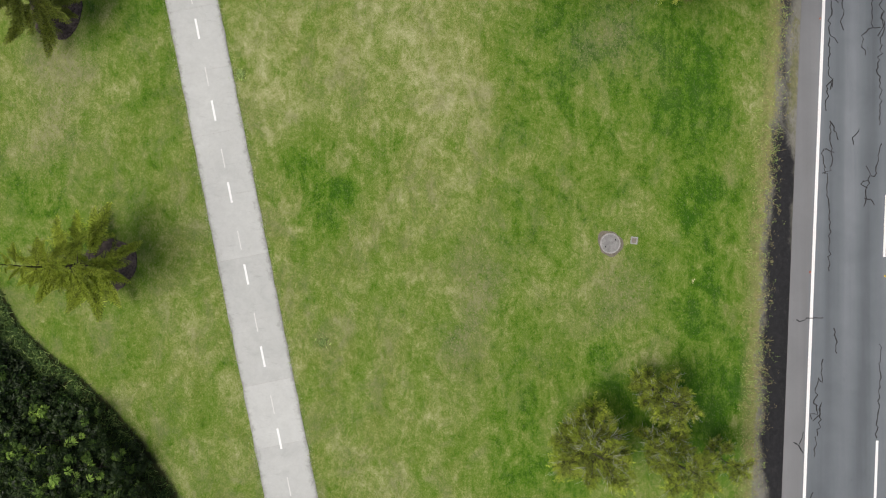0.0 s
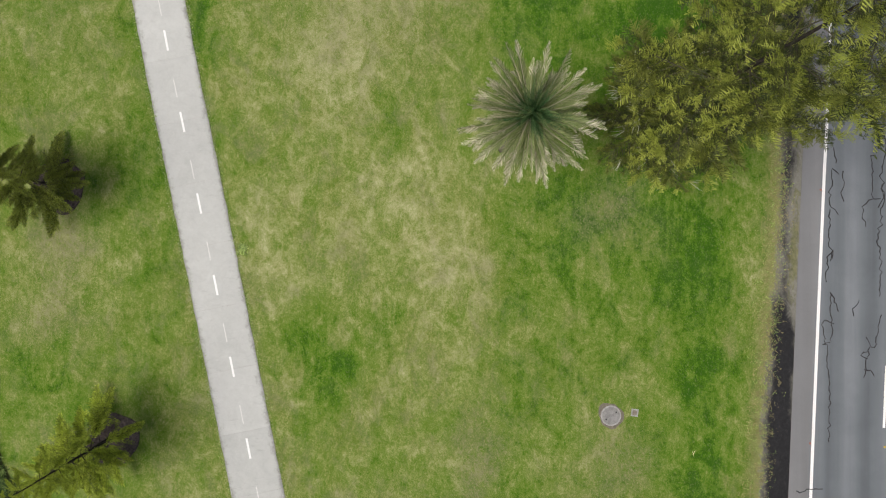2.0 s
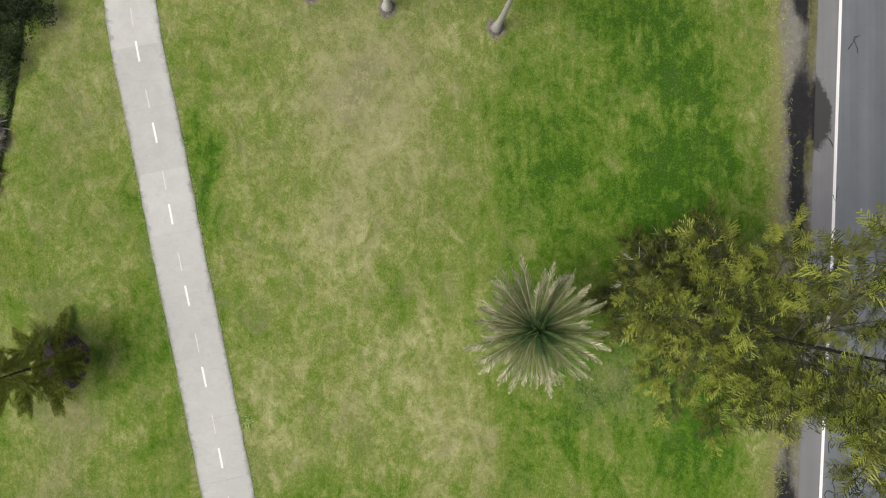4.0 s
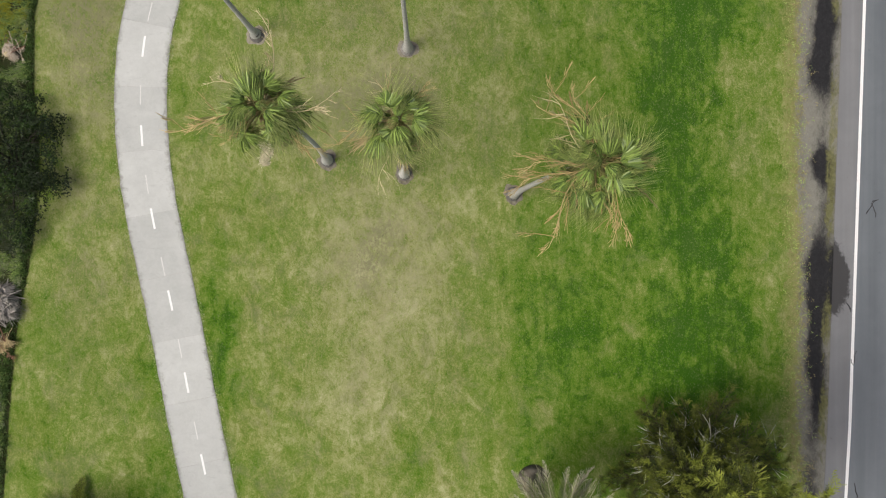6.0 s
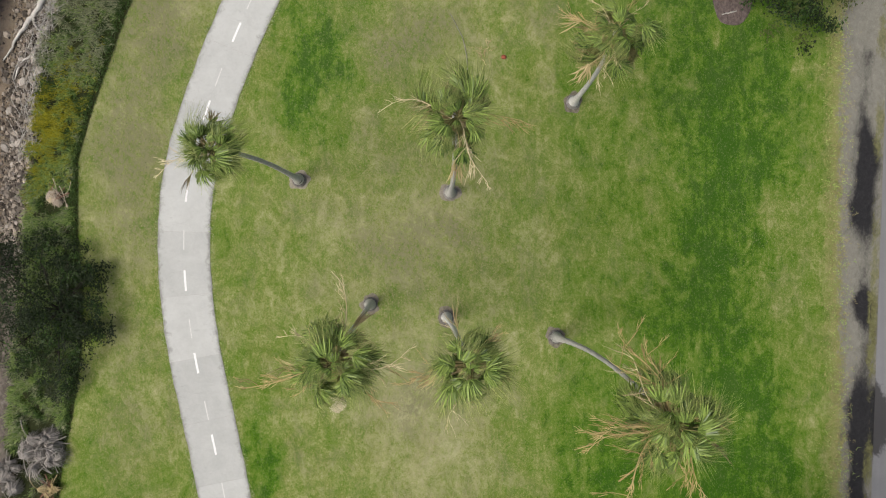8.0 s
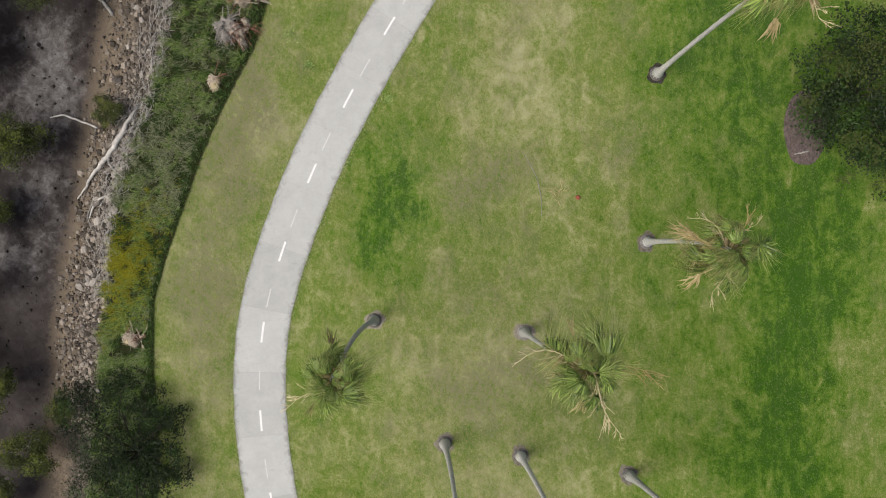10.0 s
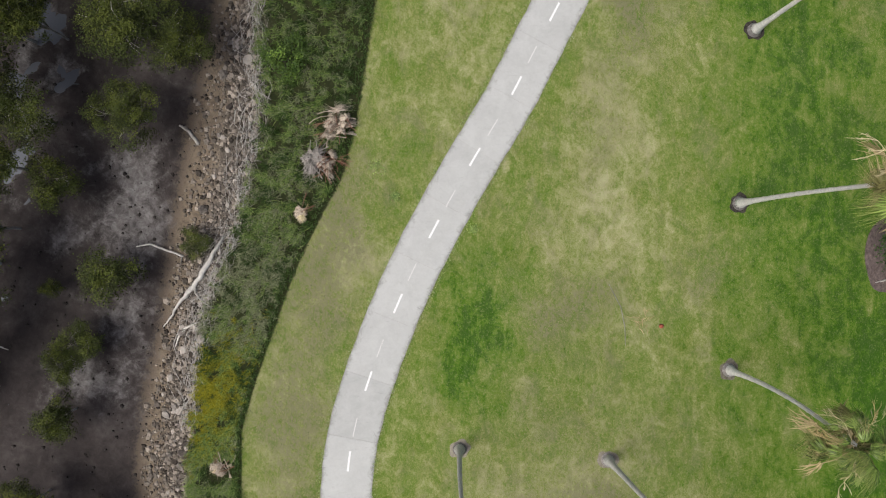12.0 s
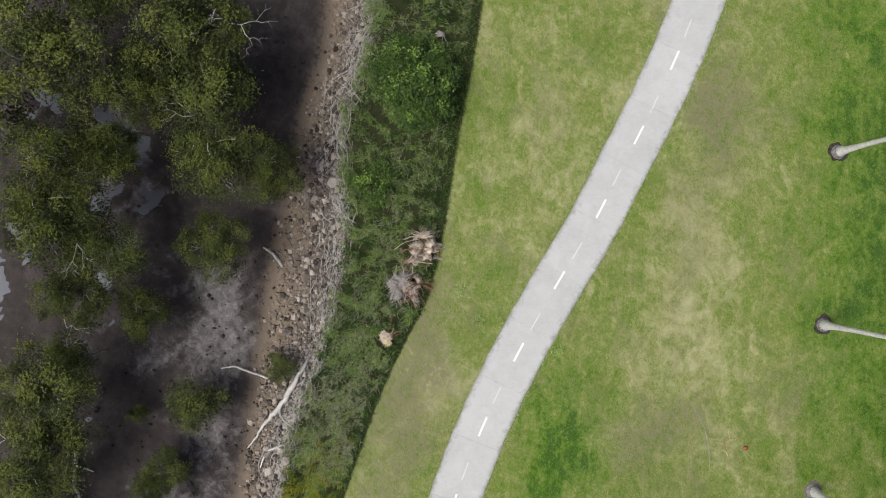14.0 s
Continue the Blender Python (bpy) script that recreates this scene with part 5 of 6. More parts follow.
def bare_limb(seed):
    """A bleached dead limb that forks three times."""
    r = np.random.default_rng(seed)
    m = Mesh()

    def grow(p, d, ln, rad, level):
        mid = p + d * ln * 0.5 + r.normal(size=3) * 0.12 * ln
        e = p + d * ln + r.normal(size=3) * 0.1 * ln
        m.tube([tuple(p), tuple(mid), tuple(e)], [rad, rad * 0.85, rad * 0.6], 5)
        if level:
            for sg in (-1, 1):
                q = d + np.array((-d[1], d[0], 0.1)) * sg * r.uniform(0.35, 0.9) + r.normal(size=3) * 0.15
                grow(e, q / np.linalg.norm(q), ln * r.uniform(0.55, 0.85), rad * 0.6, level - 1)
    grow(np.zeros(3), np.array((0.8, 0.2, 0.25)), 0.95, 0.026, 3)
    return m.data("bare_limb", [GREY_BARK])


BARE_LIMBS = [bare_limb(q) for q in (1, 2, 3)]
MANGROVES = [(-24.9, 60.7, 5, 2.2), (-27.3, 58.8, 5, 1.7), (-24.9, 58.4, 4.5, 2.2), (-24.3, 55.6, 4, 1.9), (-22.0, 54.9, 3.5, 1.4), (-24.6, 51.7, 3, 1.5), (-30.8, 60.2, 6, 2.6), (-30.1, 55.6, 6, 1.9), (-31.1, 53.1, 5.5, 2.1), (-29.2, 51.5, 5, 1.8), (-30.6, 49.3, 4, 1.5), (-31.9, 44.7, 4, 2.2), (-32.4, 42.0, 4, 2.0), (-28.5, 55.7, 5, 1.2), (-30.9, 46.4, 4, 1.2), (-34.5, 57.5, 6, 2.4), (-33.5, 64.5, 6, 2.6), (-28.5, 64.5, 5.5, 2.4), (-34.8, 39.0, 4, 2.0)]
SMALL = [(-25.4, 29.6, 1.2, 1.25), (-24.2, 31.6, 0.6, 0.8), (-27.0, 27.3, 1.2, 1.3), (-28.1, 48.5, 2, 1.2), (-25.7, 44.2, 1.5, 1.4), (-22.0, 45.7, 0.2, 0.75), (-27.4, 41.0, 1, 1.1), (-28.9, 43.5, 0.5, 0.5), (-26.9, 32.6, 1.5, 1.1), (-27.9, 40.0, 1.5, 0.9), (-28.2, 37.5, 1.8, 1.1), (-29.5, 33.5, 2, 1.3)]
r = np.random.default_rng(90)
for i, (x, y, z, rad) in enumerate(MANGROVES + SMALL):
    big = i < len(MANGROVES)
    crown, trunk = (variants if big else small)[i % (5 if big else 3)]
    floor = float(height_at(np.array([x]), np.array([y]))[0])
    t = thing("mangrove_tree" if big else "mangrove_shrub", (x, y, floor), "olive-green mangrove tree with pale limbs on the mud" if big else "small olive mangrove shrub on grey mud", "mangrove", "mangroves on the mud", r.uniform(0, 360))
    flat = rad / (2.0 if big else 1.2)
    tall = (z - floor + rad * 0.45) / (5.0 if big else 2.2)
    t.scale = (flat, flat, tall)
    part("trunk", trunk, t)
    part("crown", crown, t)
    if big and i % 2 == 0:
        for q in range(1):
            a = r.uniform(0, 6.28)
            part("bare_limb", BARE_LIMBS[(i // 2 + q) % 3], t, "bleached bare limb", pose(1.3 * math.cos(a), 1.3 * math.sin(a), 3.6, 0, 0, r.uniform(0, 360)))


def rosette_mesh(seed, lobes, count, mats, length=0.25, width=0.11):
    """Leaves in rosettes at the twig ends, over several uneven lobes (x, y, z, radius)."""
    r = np.random.default_rng(seed)
    m = Mesh()
    total = sum(q[3] ** 2 for q in lobes)
    for x, y, z, rad in lobes:
        for _ in range(int(count * rad ** 2 / total)):
            d = r.normal(size=3)
            d[2] = abs(d[2]) * 0.9 - 0.15
            d /= np.linalg.norm(d)
            c = np.array((x, y, z)) + d * rad * r.uniform(0.5, 1.12) * np.array((1, 1, 0.8))
            axis = d * 0.5 + r.normal(size=3) * 0.25 + (0, 0, 0.8)
            axis /= np.linalg.norm(axis)
            one = np.cross(axis, r.normal(size=3))
            one /= np.linalg.norm(one)
            two = np.cross(axis, one)
            k = int(r.integers(8, 14))
            a = np.arange(k) * 2.4
            ray = np.cos(a)[:, None] * one + np.sin(a)[:, None] * two
            big = r.uniform(0.7, 1.25)
            # rosettes facing up are light more often: top light put into the colour
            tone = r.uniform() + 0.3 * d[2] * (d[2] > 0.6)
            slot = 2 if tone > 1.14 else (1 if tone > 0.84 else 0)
            m.leaves(c + ray * length * big * 0.55 + axis * r.uniform(0, 0.06, (k, 1)), axis + ray * 0.45, length * big, width * big, r, slot, along=ray * 4)
    return m.data("crown", mats)


def shrub(name, label, place, lobes, count, seed, mats, length=0.2, width=0.11, tip=0.2, bark=None, trunk=0.08, group="", category="shrub", gather=34, close=0.13):
    t = thing(name, place, label, category, group)
    part("trunk", limbs_mesh(seed, lobes, 0, trunk, [bark or DARK_BARK], 2), t)
    part("crown", crown_mesh(seed + 1, lobes, count, length, width, mats, tip, gather=gather, close=close), t)
    return t


# the first shrub's lobe at (3.7, -2.0) is added over lawn that is shaded
for label, place, lobes, count, seed in (
        ("large glossy dark green shrub at the lawn's edge", (-17.0, -10.2, -0.3), [(0, 0.3, 2.0, 1.6), (1.9, 0.4, 1.7, 1.4), (-1.6, 1.4, 1.6, 1.5), (0.8, 2.2, 1.2, 1.2), (-0.4, -1.2, 2.4, 1.3), (-3.0, 0.2, 1.7, 1.5), (2.8, -1.2, 1.5, 1.2), (3.7, -2.0, 1.1, 1.1), (2.9, 0.6, 0.9, 0.9), (-1.0, 3.0, 0.8, 1.1), (1.2, -1.6, 2.0, 1.3), (-3.2, 2.4, 1.0, 1.3)], 1400, 101),
        ("glossy green shrub crowded among others", (-22.0, -7.2, -0.5), [(0, 0, 1.5, 1.6), (1.6, 1.2, 1.0, 1.2), (-1.4, 1.0, 1.2, 1.3), (0.6, -1.8, 1.6, 1.4), (2.0, -0.8, 1.2, 1.1)], 700, 103)):
    t = thing("broadleaf_shrub", place, label, "shrub")
    part("trunk", limbs_mesh(seed, lobes, 0, 0.08, [DARK_BARK], 2), t)
    part("crown", rosette_mesh(seed + 1, lobes, count, [SHRUB_DARK, BUSH, SHRUB_LIGHT]), t)
shrub("low_shrub", "low dark leafy shrub filling the bank beside the lawn", (-19.6, -5.9, -0.3),
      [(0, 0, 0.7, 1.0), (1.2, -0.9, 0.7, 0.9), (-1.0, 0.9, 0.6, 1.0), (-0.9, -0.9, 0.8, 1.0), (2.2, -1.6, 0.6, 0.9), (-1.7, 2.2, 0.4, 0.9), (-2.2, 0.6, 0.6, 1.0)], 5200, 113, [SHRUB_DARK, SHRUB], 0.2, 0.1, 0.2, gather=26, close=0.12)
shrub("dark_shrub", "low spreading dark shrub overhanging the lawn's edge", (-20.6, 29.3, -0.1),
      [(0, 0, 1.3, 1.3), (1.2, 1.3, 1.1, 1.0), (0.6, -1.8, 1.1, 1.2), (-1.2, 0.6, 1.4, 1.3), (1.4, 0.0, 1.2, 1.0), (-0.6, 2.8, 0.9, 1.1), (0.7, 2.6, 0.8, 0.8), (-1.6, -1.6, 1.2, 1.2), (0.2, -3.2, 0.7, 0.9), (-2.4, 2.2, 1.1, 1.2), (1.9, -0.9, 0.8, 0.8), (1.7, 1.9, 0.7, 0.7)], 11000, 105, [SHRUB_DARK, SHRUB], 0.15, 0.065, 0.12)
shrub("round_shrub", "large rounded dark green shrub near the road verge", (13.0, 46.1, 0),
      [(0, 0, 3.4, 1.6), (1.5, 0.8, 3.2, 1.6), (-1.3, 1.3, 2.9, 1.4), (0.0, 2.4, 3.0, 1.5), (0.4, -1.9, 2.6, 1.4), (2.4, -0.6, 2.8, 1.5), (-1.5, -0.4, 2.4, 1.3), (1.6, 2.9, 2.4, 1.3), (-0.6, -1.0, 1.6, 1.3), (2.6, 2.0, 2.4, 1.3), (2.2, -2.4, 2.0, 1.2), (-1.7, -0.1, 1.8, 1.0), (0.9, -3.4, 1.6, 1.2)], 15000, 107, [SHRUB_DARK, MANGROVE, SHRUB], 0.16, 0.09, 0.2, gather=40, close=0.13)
shrub("bank_shrub", "bright green leafy shrub among the bank reeds", (-15.6, 58.9, -0.3),
      [(0, 0, 1.9, 1.2), (1.0, 0.5, 1.6, 1.0), (-0.9, 0.6, 1.6, 1.0), (0.2, -1.0, 1.5, 1.0), (1.1, -0.9, 1.2, 0.8), (-0.6, 1.5, 1.3, 0.9), (0.6, 1.5, 1.3, 0.9)], 9000, 109, [BUSH, SHRUB_LIGHT, SHRUB], 0.15, 0.085, 0.1)
shrub("bank_shrub", "low green weedy shrub on the bank", (-17.6, 54.3, -0.4),
      [(0, 0, 0.5, 0.8), (0.5, 0.8, 0.4, 0.6), (-0.5, 0.4, 0.4, 0.6)], 1800, 111, [BUSH, SHRUB_LIGHT], 0.13, 0.08, 0.2)
tagged(new("mulch_bed", disc(1.1, -0.05, 0.05, 30, 0.03, 0.06, np.random.default_rng(6), 0.06).data("mulch_bed", [MULCH])), "bed of purplish bark mulch under a rounded shrub", "mulch bed", "mulch beds").matrix_basis = pose(11.75, 44.9, 0) @ Matrix.Diagonal((0.95, 1.65, 1, 1))


# ---- reeds and long grass on the bank ----
def blades(name, label, points, lo, hi, width, mats, seed, per=5, lean=0.35, category="reeds", wind=None):
    """Clumps of bent blades; points is an array of x, y and a slot chooser between 0 and 1."""
    r = np.random.default_rng(seed)
    n = len(points) * per
    base = np.repeat(points[:, :2], per, 0) + r.normal(size=(n, 2)) * 0.07
    z = height_at(base[:, 0], base[:, 1])
    h = r.uniform(lo, hi, n) * (0.75 + 0.35 * np.sin(2.1 * base[:, 0] + 1.5 * np.sin(1.3 * base[:, 1])) * np.sin(1.9 * base[:, 1] + 0.7))
    a = r.uniform(0, 2 * math.pi, n) if wind is None else wind + r.normal(size=n) * 0.9
    out = h * r.uniform(0.15, 1.0, n) * lean * 2
    d = np.stack([np.cos(a), np.sin(a)], 1)
    side = np.stack([-d[:, 1], d[:, 0]], 1) * width * 0.5
    P = []
    for s, w in ((0, 0.8), (0.55, 1.0), (1.0, 0.12)):
        c = base + d * (out * s ** 1.7)[:, None]
        zz = z + h * (s - 0.3 * s * s * lean * 2)
        P += [np.column_stack([c - side * w, zz]), np.column_stack([c + side * w, zz])]
    verts = np.stack(P, 1).reshape(-1, 3)
    i = np.arange(n)[:, None] * 6
    faces = np.concatenate([i + np.array((0, 1, 3, 2)), i + np.array((2, 3, 5, 4))], 1).reshape(-1, 4)
    m = Mesh()
    m.v, m.f, m.n = [verts], list(map(tuple, faces.tolist())), len(verts)
    m.s = np.repeat(np.minimum((np.repeat(points[:, 2], per) * len(mats)).astype(int), len(mats) - 1), 2).tolist()
    return tagged(new(name, m.data(name, mats)), label, category, kind="stuff")


def scatter(n, y0, y1, u0, u1, seed):
    r = np.random.default_rng(seed)
    y = r.uniform(y0, y1, n)
    u = r.uniform(u0, u1, n)
    e, q = edge_at(y), np.interp(y, REED_Y, REED_X)
    return np.column_stack([e + (q - e) * u, y, r.uniform(0, 1, n)])


pts = scatter(19000, -13, 72, 0.1, 1.02, 201)
HEAPS = [(-15.25, 51.5, 0.8), (-16.3, 49.6, 0.65), (-15.65, 49.5, 0.6), (-17.0, 47.0, 0.45), (-21.1, 34.6, 0.55), (-20.5, 34.7, 0.5), (-21.5, 22.7, 1.3), (-21.3, 20.6, 0.8), (-23.2, 21.3, 1.2), (-14.15, 61.7, 0.4)]
for hx, hy, hr in HEAPS:
    pts = pts[np.hypot(pts[:, 0] - hx, pts[:, 1] - hy) > hr]
pts = pts[pts[:, 1] > 1.5]
pts = pts[np.sin(3.1 * pts[:, 0] + 2 * np.sin(2.3 * pts[:, 1])) * np.sin(2.7 * pts[:, 1] + 1.7 * pts[:, 0]) > -0.42]
yellow_zone = np.exp(-((pts[:, 1] - 38.2) / 2.3) ** 2) * np.clip((bank_at(pts[:, 0], pts[:, 1]) - 0.05) * 2.2, 0, 1)
pale_zone = np.exp(-((pts[:, 1] - 43) / 2.6) ** 2)
rr = np.random.default_rng(202).uniform(0, 1, len(pts))
dim = np.sin(1.9 * pts[:, 0] + 1.7 * np.sin(1.3 * pts[:, 1])) * np.sin(2.2 * pts[:, 1] - 0.8 * pts[:, 0]) > 0.1
pts[:, 2] = np.where(rr < 0.8 * yellow_zone, 0.6, np.where(rr < 0.26 + 0.4 * pale_zone, 0.3, np.where(dim & (rr > 0.45), 0.9, 0.1)))
blades("reeds", "dense green reeds with pale seed heads and yellow flowers on the bank", pts, 0.2, 0.58, 0.02, [REED, REED_PALE, YELLOW, RANK], 203, 12, 0.5, wind=4.0)
# dark blades along the edge carry the bank's shadow line in their colour
pts = scatter(2600, -12, 70, 0.02, 0.2, 204)
pts[:, 2] *= 0.6
blades("long_grass", "rank uncut grass along the mown edge, darkened for its shadow line", pts, 0.15, 0.4, 0.028, [RANK, RANK], 205, 6, 0.5, category="grass")
pts = scatter(5200, -13, 3, 0.05, 1.0, 214)
blades("rank_grass", "dark rank grass and weeds between the shrubs of the bank", pts, 0.15, 0.5, 0.03, [RANK, RANK, REED], 215, 7, 0.6, category="grass")
rv = np.random.default_rng(206)
yv = rv.uniform(-16, 66, 7000)
pts = np.column_stack([np.interp(yv, VERGE_Y, VERGE_X) + rv.normal(size=7000) * 0.32 - 0.05, yv, rv.uniform(0, 1, 7000)])
blades("verge_grass", "dry straggling grass along the gravel verge", pts, 0.04, 0.14, 0.02, [STRAW, REED, STRAW], 207, 5, 0.8, category="grass")
sv = rv.uniform(run_at(-14), run_at(66), 5200)
ov = np.where(rv.uniform(size=5200) < 0.5, -1, 1) * (HALF + np.abs(rv.normal(size=5200)) * 0.04)
pts = np.array([(*on_path(s, o)[:2], q) for s, o, q in zip(sv, ov, rv.uniform(0, 1, 5200))])
blades("path_edge_grass", "short grass creeping over the concrete path's rims", pts, 0.03, 0.09, 0.016, [REED, REED, REED_PALE], 208, 4, 0.9, category="grass")


# ---- rocks, driftwood and debris on the bank ----
def rock_mesh(seed):
    r = np.random.default_rng(seed)
    bm = bmesh.new()
    bmesh.ops.create_icosphere(bm, subdivisions=2, radius=0.5)
    cuts = [(Vector(r.normal(size=3)).normalized(), r.uniform(0.14, 0.34)) for _ in range(9)]
    for v in bm.verts:
        for d, lim in cuts:
            over = v.co.dot(d) - lim
            if over > 0:
                v.co -= d * over
        v.co += Vector(r.normal(size=3)) * 0.012
        v.co.z *= 0.6
    me = bpy.data.meshes.new("rock")
    bm.to_mesh(me)
    bm.free()
    me.materials.append(ROCK)
    return me


rocks = [rock_mesh(s) for s in range(6)]
r = np.random.default_rng(301)
for k in range(290):
    y = 32 + 33 * r.beta(1.0, 1.5)
    a, b = np.interp(y, REED_Y, REED_X), np.interp(y, ROCK_Y, ROCK_X)
    x = a + (b - a) * r.beta(1.1, 2.5)
    s = float(np.clip(r.lognormal(-1.2, 0.45), 0.14, 0.75))
    o = tagged(new("rock", rocks[k % 6]), "rough grey-brown rock half sunk in bank sand", "rock", "rocks along the bank")
    o.matrix_basis = pose(x, y, float(height_at(np.array([x]), np.array([y]))[0]) + 0.08 * s, r.normal() * 12, r.normal() * 12, r.uniform(0, 360)) @ Matrix.Diagonal((s, s * r.uniform(0.6, 1), s, 1))
pm = Mesh()
for k in range(6200):
    y = 30 + 36 * r.beta(0.9, 1.3)
    a, b = np.interp(y, REED_Y, REED_X), np.interp(y, ROCK_Y, ROCK_X)
    x = a + (b - a) * (1.25 * r.beta(1.1, 2.0) - 0.05)
    s = float(np.clip(r.lognormal(-2.5, 0.5), 0.03, 0.24))
    z = float(height_at(np.array([x]), np.array([y]))[0])
    c = np.array((x, y, z))
    v = [c + (r.uniform(0.6, 1.2) * s * math.cos(i * 1.257), r.uniform(0.6, 1.2) * s * math.sin(i * 1.257), -0.02) for i in range(5)]
    pm.put(v + [p * 0.5 + c * 0.5 + (0, 0, 0.06 * r.uniform(0.5, 1.2) + s * 0.3) for p in v], [(i, (i + 1) % 5, 5 + (i + 1) % 5, 5 + i) for i in range(5)] + [(5, 6, 7, 8, 9)])
tagged(new("pebbles", pm.data("pebbles", [LOOSE])), "small loose stones strewn between the bank rocks", "pebbles", kind="stuff")


cm = Mesh()
for k in range(800):
    y, x = r.uniform(30, 64), -r.beta(1.1, 1.9) * 12
    x += float(np.interp(y, ROCK_Y, ROCK_X)) + 0.3
    sz = float(np.clip(r.lognormal(-2.8, 0.5), 0.02, 0.13))
    c = np.array((x, y, float(height_at(np.array([x]), np.array([y]))[0])))
    v = [c + (r.uniform(0.6, 1.3) * sz * math.cos(i * 1.257), r.uniform(0.5, 1.1) * sz * math.sin(i * 1.257), -0.02) for i in range(5)]
    cm.put(v + [p * 0.55 + c * 0.45 + (0, 0, sz * r.uniform(0.5, 0.9)) for p in v], [(i, (i + 1) % 5, 5 + (i + 1) % 5, 5 + i) for i in range(5)] + [(5, 6, 7, 8, 9)])
tagged(new("mud_clods", cm.data("mud_clods", [surface("wet_mud_clod", (0.012, 0.01, 0.009), (0.045, 0.038, 0.033), 6, 0.7)])), "dark clods and root stubs strewn on the mud", "mud", kind="stuff")


def wood(points, radii, sides=7, seed=0):
    r = np.random.default_rng(seed)
    pts = []
    for (x, y, lift) in points:
        pts.append((x, y, float(height_at(np.array([x]), np.array([y]))[0]) + lift))
    fine, rad = [], []
    for i in range(len(pts) - 1):
        for k in range(5):
            s = k / 5
            fine.append(tuple(np.array(pts[i]) * (1 - s) + np.array(pts[i + 1]) * s + r.normal(size=3) * radii[i] * 0.22))
            rad.append((radii[i] * (1 - s) + radii[i + 1] * s) * r.uniform(0.88, 1.1))
    fine.append(pts[-1])
    rad.append(radii[-1])
    m = Mesh()
    m.tube(fine, rad, sides)
    return m.data("log", [DRIFT], True)


for label, bits in (("long forked bleached driftwood log across the rocks", [([(-20.75, 46.0, 0.12), (-21.2, 45.25, 0.2), (-21.6, 44.5, 0.24), (-22.2, 43.65, 0.22), (-22.65, 43.1, 0.2), (-23.0, 42.75, 0.16), (-23.35, 42.15, 0.12), (-23.87, 41.5, 0.05)], [0.05, 0.1, 0.14, 0.12, 0.1, 0.085, 0.06, 0.03]), ([(-22.15, 43.7, 0.2), (-22.2, 43.3, 0.18), (-22.0, 43.0, 0.14), (-21.75, 42.78, 0.12), (-21.4, 42.55, 0.1)], [0.07, 0.075, 0.06, 0.055, 0.035]), ([(-22.0, 41.8, 0.12), (-22.71, 41.5, 0.12), (-23.0, 41.1, 0.1), (-23.27, 40.5, 0.06)], [0.03, 0.055, 0.05, 0.02]), ([(-22.9, 41.7, 0.1), (-23.3, 40.7, 0.1), (-23.13, 40.1, 0.08)], [0.04, 0.045, 0.02]), ([(-21.0, 45.8, 0.14), (-20.9, 45.1, 0.2), (-21.35, 44.2, 0.16)], [0.03, 0.04, 0.02])]),
                    ("thin curved white driftwood branch on the mud", [([(-25.1, 45.5, 0.15), (-24.4, 45.62, 0.35), (-23.7, 45.35, 0.3), (-22.8, 45.0, 0.08)], [0.025, 0.045, 0.05, 0.055]), ([(-22.9, 45.05, 0.1), (-22.95, 44.6, 0.05)], [0.04, 0.02])]),
                    ("short weathered log lying on the mud", [([(-23.0, 51.45, 0.06), (-22.5, 51.15, 0.08), (-22.05, 50.5, 0.08)], [0.05, 0.08, 0.09])]),
                    ("bare forked grey dead branch among the mangroves", [([(-32.31, 41.44, 0.1), (-32.33, 39.78, 0.3), (-31.8, 38.66, 0.4), (-32.63, 37.56, 0.3)], [0.1, 0.08, 0.06, 0.03]), ([(-32.32, 40.75, 0.18), (-31.36, 40.46, 0.3)], [0.05, 0.02])]),
                    ("grey broken mangrove limb over the mud", [([(-26.6, 60.9, 2.2), (-25.4, 61.7, 2.4), (-24.5, 62.6, 2.3)], [0.11, 0.1, 0.05]), ([(-26.6, 60.9, 2.2), (-27.2, 60.3, 0.0)], [0.11, 0.13]), ([(-25.2, 61.9, 2.4), (-24.9, 61.6, 2.6)], [0.05, 0.02])])):
    log = thing("driftwood_log", (0, 0, 0), label, "driftwood", "driftwood on the bank")
    for i, (p, q) in enumerate(bits):
        part("log" if i == 0 else "side_branch", wood(p, q, seed=i + len(label)), log)


def sticks(n, y0, y1, seed, lo, hi, thick):
    """Thin sticks washed up in a drift along the foot of the reeds."""
    r = np.random.default_rng(seed)
    m = Mesh()
    for k in range(n):
        y = r.uniform(y0, y1)
        x = np.interp(y, REED_Y, REED_X) - abs(r.normal()) * 0.5 + 0.2
        d = (np.interp(y + 1, REED_Y, REED_X) - np.interp(y - 1, REED_Y, REED_X)) / 2
        a = math.atan2(1, d) + r.normal() * 0.42
        ln = r.uniform(lo, hi)
        z = float(height_at(np.array([x]), np.array([y]))[0]) + r.uniform(0.04, 0.25)
        b = r.normal() * 0.2 * ln
        p = [(x + math.cos(a) * ln * (s - 0.5) - math.sin(a) * b * math.sin(math.pi * s), y + math.sin(a) * ln * (s - 0.5) + math.cos(a) * b * math.sin(math.pi * s), z + (s - 0.5) * r.normal() * 0.12) for s in (0, 0.35, 0.7, 1)]
        t = thick * r.uniform(0.5, 1.4)
        m.tube(p, [t, t * 0.9, t * 0.7, t * 0.4], 4)
    return m


tagged(new("driftwood_sticks", sticks(760, 37, 66, 311, 0.3, 2.0, 0.0125).data("driftwood_sticks", [DRIFT])), "tangled line of bleached sticks washed along the reeds", "sticks", kind="stuff")


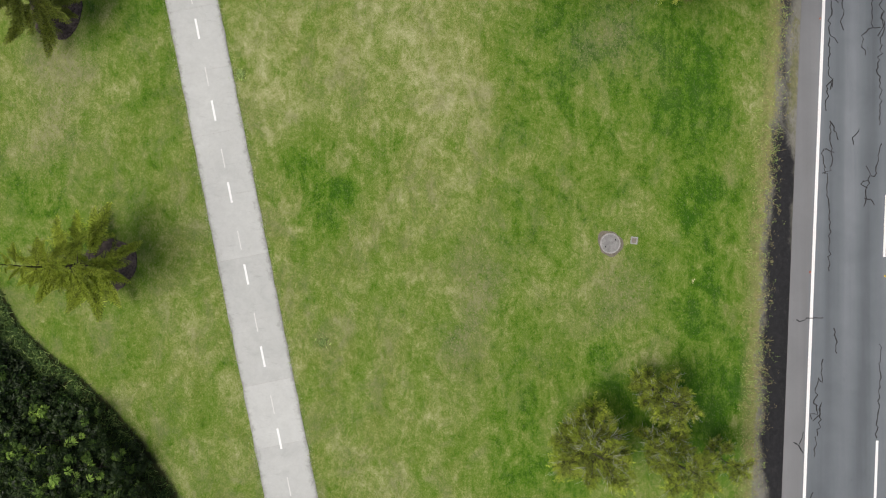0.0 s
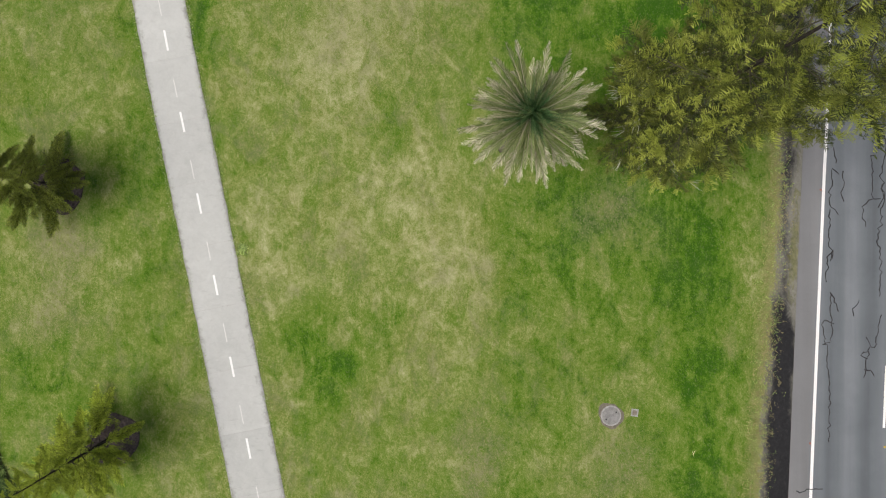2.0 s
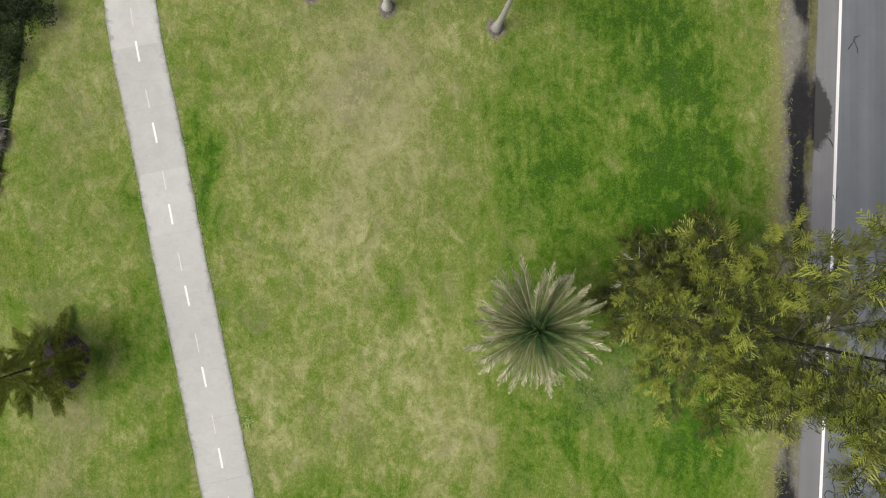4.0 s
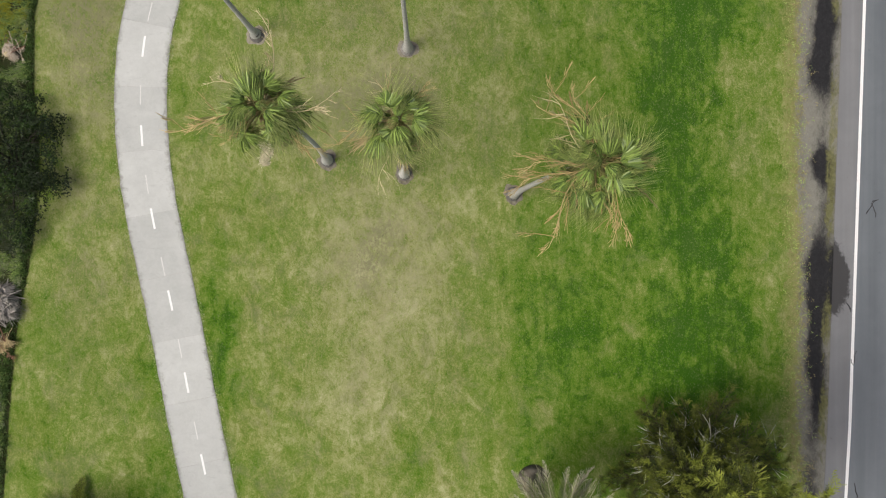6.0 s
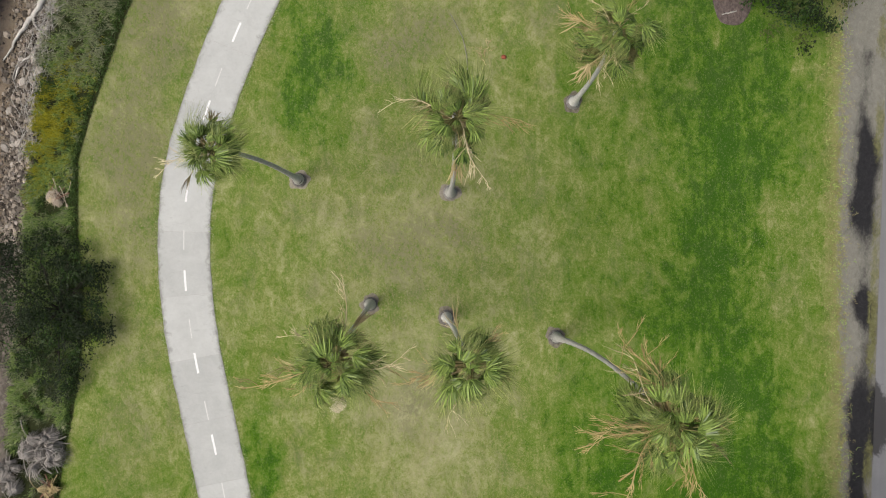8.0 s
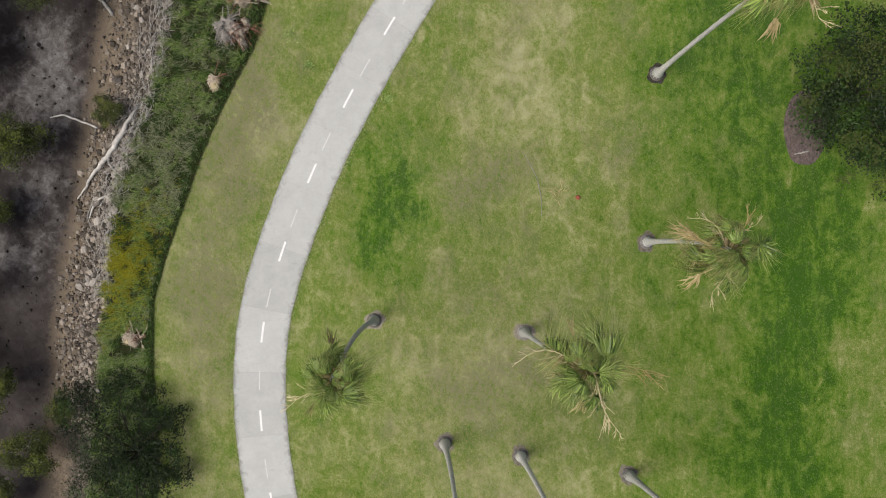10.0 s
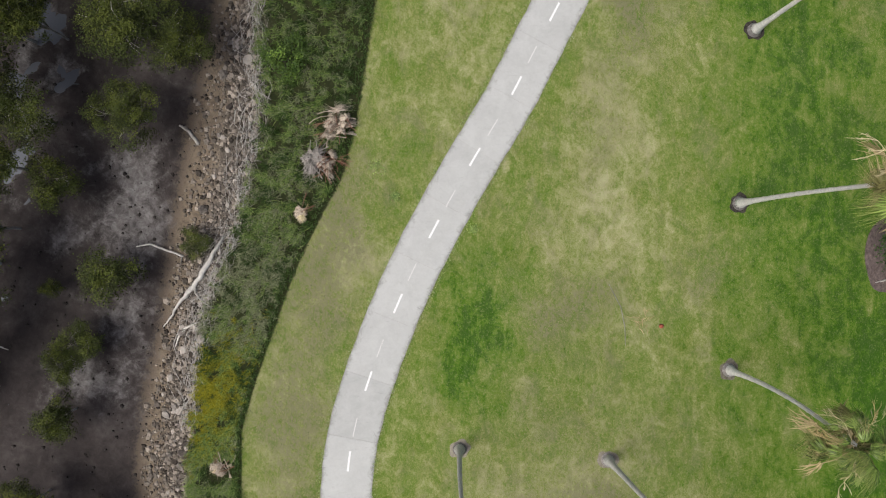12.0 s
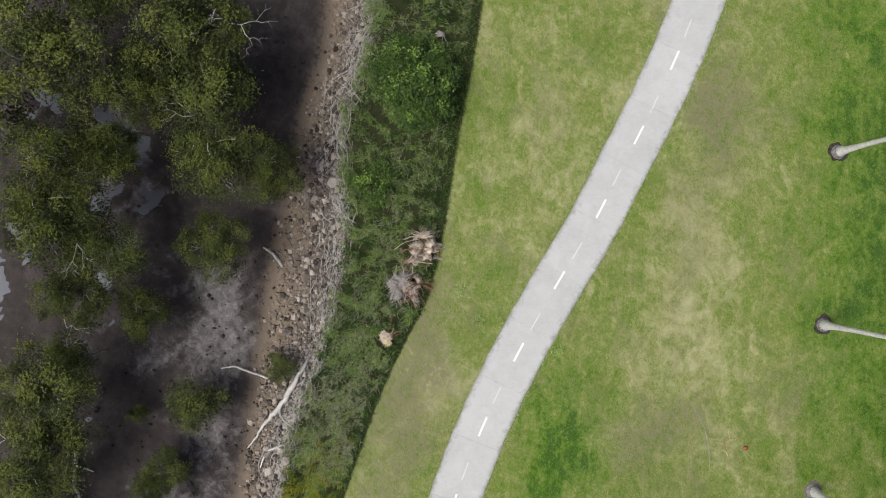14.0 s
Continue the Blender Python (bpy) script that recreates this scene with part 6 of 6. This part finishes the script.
def heap(name, label, place, bits, seed, mats, spread_=0.5, length=0.9, width=0.05, heading=None, fan=6.28, category="debris"):
    """A tuft of dry strips fanning out from one end."""
    r = np.random.default_rng(seed)
    m = Mesh()
    for k in range(bits):
        c = r.normal(size=2) * spread_ * 0.4
        a = r.uniform(-fan / 2, fan / 2) + (heading or 0)
        ln = length * r.uniform(0.5, 1.2)
        z = r.uniform(0.0, 0.2)
        d = np.array((math.cos(a), math.sin(a), r.normal() * 0.15))
        p = [np.array((c[0], c[1], z)) + d * ln * s + np.array((0, 0, -0.3 * s * s * ln * 0.5)) + r.normal(size=3) * 0.02 for s in (0, 0.4, 0.75, 1)]
        m.strip(p, width * r.uniform(0.6, 1.3), (-d[1], d[0], r.normal() * 0.5), int(r.integers(0, len(mats))), 0.25)
    o = tagged(new(name, m.data(name, mats)), label, category, kind="stuff")
    z = float(height_at(np.array([place[0]]), np.array([place[1]]))[0])
    o.location = (place[0], place[1], z + 0.25)
    return o


GREY_FANS = [fan_leaf(q).data("frond", [GREY_FROND, GREY_FROND, GREY_FROND]) for q in (21, 22)]
TAN_FANS = [fan_leaf(q).data("frond", [DEAD, DEAD, DEAD]) for q in (23, 24)]
CREAM_FANS = [fan_leaf(q).data("frond", [STALK, DEAD, STALK]) for q in (25,)]
CUT_FANS = [fan_leaf(q).data("frond", [CUT, RUST, CUT]) for q in (34, 35)]
CUT_FRONDS = [dead_frond(q).data("frond", [CUT]) for q in (31, 32, 33)]
RUST_FRONDS = [dead_frond(q).data("frond", [RUST]) for q in (26, 27)]


def frond_heap(name, label, place, count, radius, meshes, seed, scale=0.8, heading=None, swing=360.0):
    """Fallen fronds thrown one over another."""
    r = np.random.default_rng(seed)
    z = float(height_at(np.array([place[0]]), np.array([place[1]]))[0])
    h = thing(name, (place[0], place[1], z + 0.22), label, "fallen fronds", "dumped palm fronds")
    for k in range(count):
        a, d = r.uniform(0, 6.28), radius * math.sqrt(r.uniform(0, 1))
        yaw = r.uniform(-0.5, 0.5) * swing + (heading if heading is not None else 0)
        m = pose(d * math.cos(a), d * math.sin(a), 0.03 + 0.025 * k + r.uniform(0, 0.15), r.normal() * 25, r.uniform(-8, 14), yaw) @ Matrix.Scale(scale * r.uniform(0.6, 1.15), 4)
        part("frond", meshes[int(r.integers(0, len(meshes)))], h, "", m @ Matrix.Translation((-0.9, 0, 0)))
    return h


frond_heap("cutting_heap", "heap of pale and rusty palm cuttings on the bank", (-15.2, 51.4), 26, 0.75, CUT_FANS + CUT_FANS + CUT_FRONDS, 401, 0.95, 85, 170)
frond_heap("frond_heap", "grey dead palm fronds dumped among the reeds", (-16.25, 49.6), 18, 0.4, GREY_FANS, 402, 0.95, 190, 220)
frond_heap("rusty_frond_heap", "rusty dead fronds beside grey ones", (-15.6, 49.6), 18, 0.6, RUST_FRONDS + CUT_FANS, 403, 0.85, 75, 140)
frond_heap("pale_frond", "pale straw-coloured dry frond on the reeds", (-16.85, 47.0), 6, 0.25, CREAM_FANS + CUT_FANS, 404, 0.95, 225, 60)
frond_heap("cream_frond", "cream dry frond fan on the bank reeds", (-21.1, 34.75), 7, 0.25, CREAM_FANS + CUT_FANS, 405, 1.0, 250, 110)
frond_heap("straw_frond", "brown straw frond lying on the bank", (-20.5, 34.9), 5, 0.4, TAN_FANS + CUT_FRONDS, 406, 0.75, -60, 120)
frond_heap("fallen_palm_head", "large tangle of grey fallen palm fronds at the lawn's edge", (-21.5, 22.7), 26, 0.9, GREY_FANS, 407, 1.15)
frond_heap("broken_palm_head", "tan split palm fronds on dark litter", (-21.3, 20.7), 9, 0.45, TAN_FANS + RUST_FRONDS, 408, 0.9, -85, 80)
frond_heap("frond_heap", "second tangle of grey fronds down the bank", (-23.2, 21.3), 16, 1.0, GREY_FANS, 409, 1.0)
frond_heap("pale_frond", "single pale dry frond near a bank shrub", (-14.15, 61.7), 2, 0.1, CREAM_FANS + GREY_FANS, 410, 0.7, 100, 60)

# ---- small things on the lawn ----
ball = Mesh()
vs = [(0.13 * math.sin(math.pi * a / 6) * math.cos(0.628 * b), 0.11 * math.sin(math.pi * a / 6) * math.sin(0.628 * b), 0.09 - 0.09 * math.cos(math.pi * a / 6)) for a in range(7) for b in range(10)]
ball.put(vs, [(a * 10 + b, (a + 1) * 10 + b, (a + 1) * 10 + (b + 1) % 10, a * 10 + (b + 1) % 10) for a in range(6) for b in range(10)])
tagged(new("red_ball", ball.data("red_ball", [RED], True)), "small rust-red ball lying on the grass", "ball").location = (0.59, 41.54, 0)
fs_ = thing("fallen_branch", (0, 0, 0), "thin curved dry branch lying on the lawn", "branch")
part("stem", wood([(-1.99, 43.64, 0.03), (-1.4, 42.5, 0.04), (-1.2, 41.6, 0.04), (-1.16, 40.62, 0.03)], [0.012, 0.018, 0.02, 0.012], 5, 3), fs_)
fs_ = thing("bleached_stick", (0, 0, 0), "short bleached stick lying on bark mulch", "stick")
part("stem", wood([(11.22, 43.65, 0.1), (11.6, 43.72, 0.12), (11.94, 43.82, 0.1)], [0.03, 0.04, 0.035], 6, 5), fs_)
heap("dry_leaf_litter", "thin scatter of tan dry leaf strips on grass", (-0.35, 41.9), 26, 411, [DEAD], 0.5, 0.45, 0.03).location.z = -0.03
heap("dry_leaf_litter", "pale dry strips lying on grass", (13.1, -1.0), 5, 412, [STALK], 0.2, 0.4, 0.03).location.z = -0.03
for x, y, s in ((-5.0, -4.05, 0.22), (-8.95, 8.85, 0.2), (-13.3, 49.4, 0.3), (-12.4, 47.9, 0.15), (-8.6, 46.3, 0.2)):
    q = np.random.default_rng(int(abs(x * 10)))
    p = np.column_stack([x + q.normal(size=40) * s * 0.5, y + q.normal(size=40) * s * 0.5, np.zeros(40)])
    blades("weed_tuft", "small dark green weed tuft in the lawn", p, 0.06, 0.16, 0.03, [REED], 420, 4, 0.8, category="weeds")
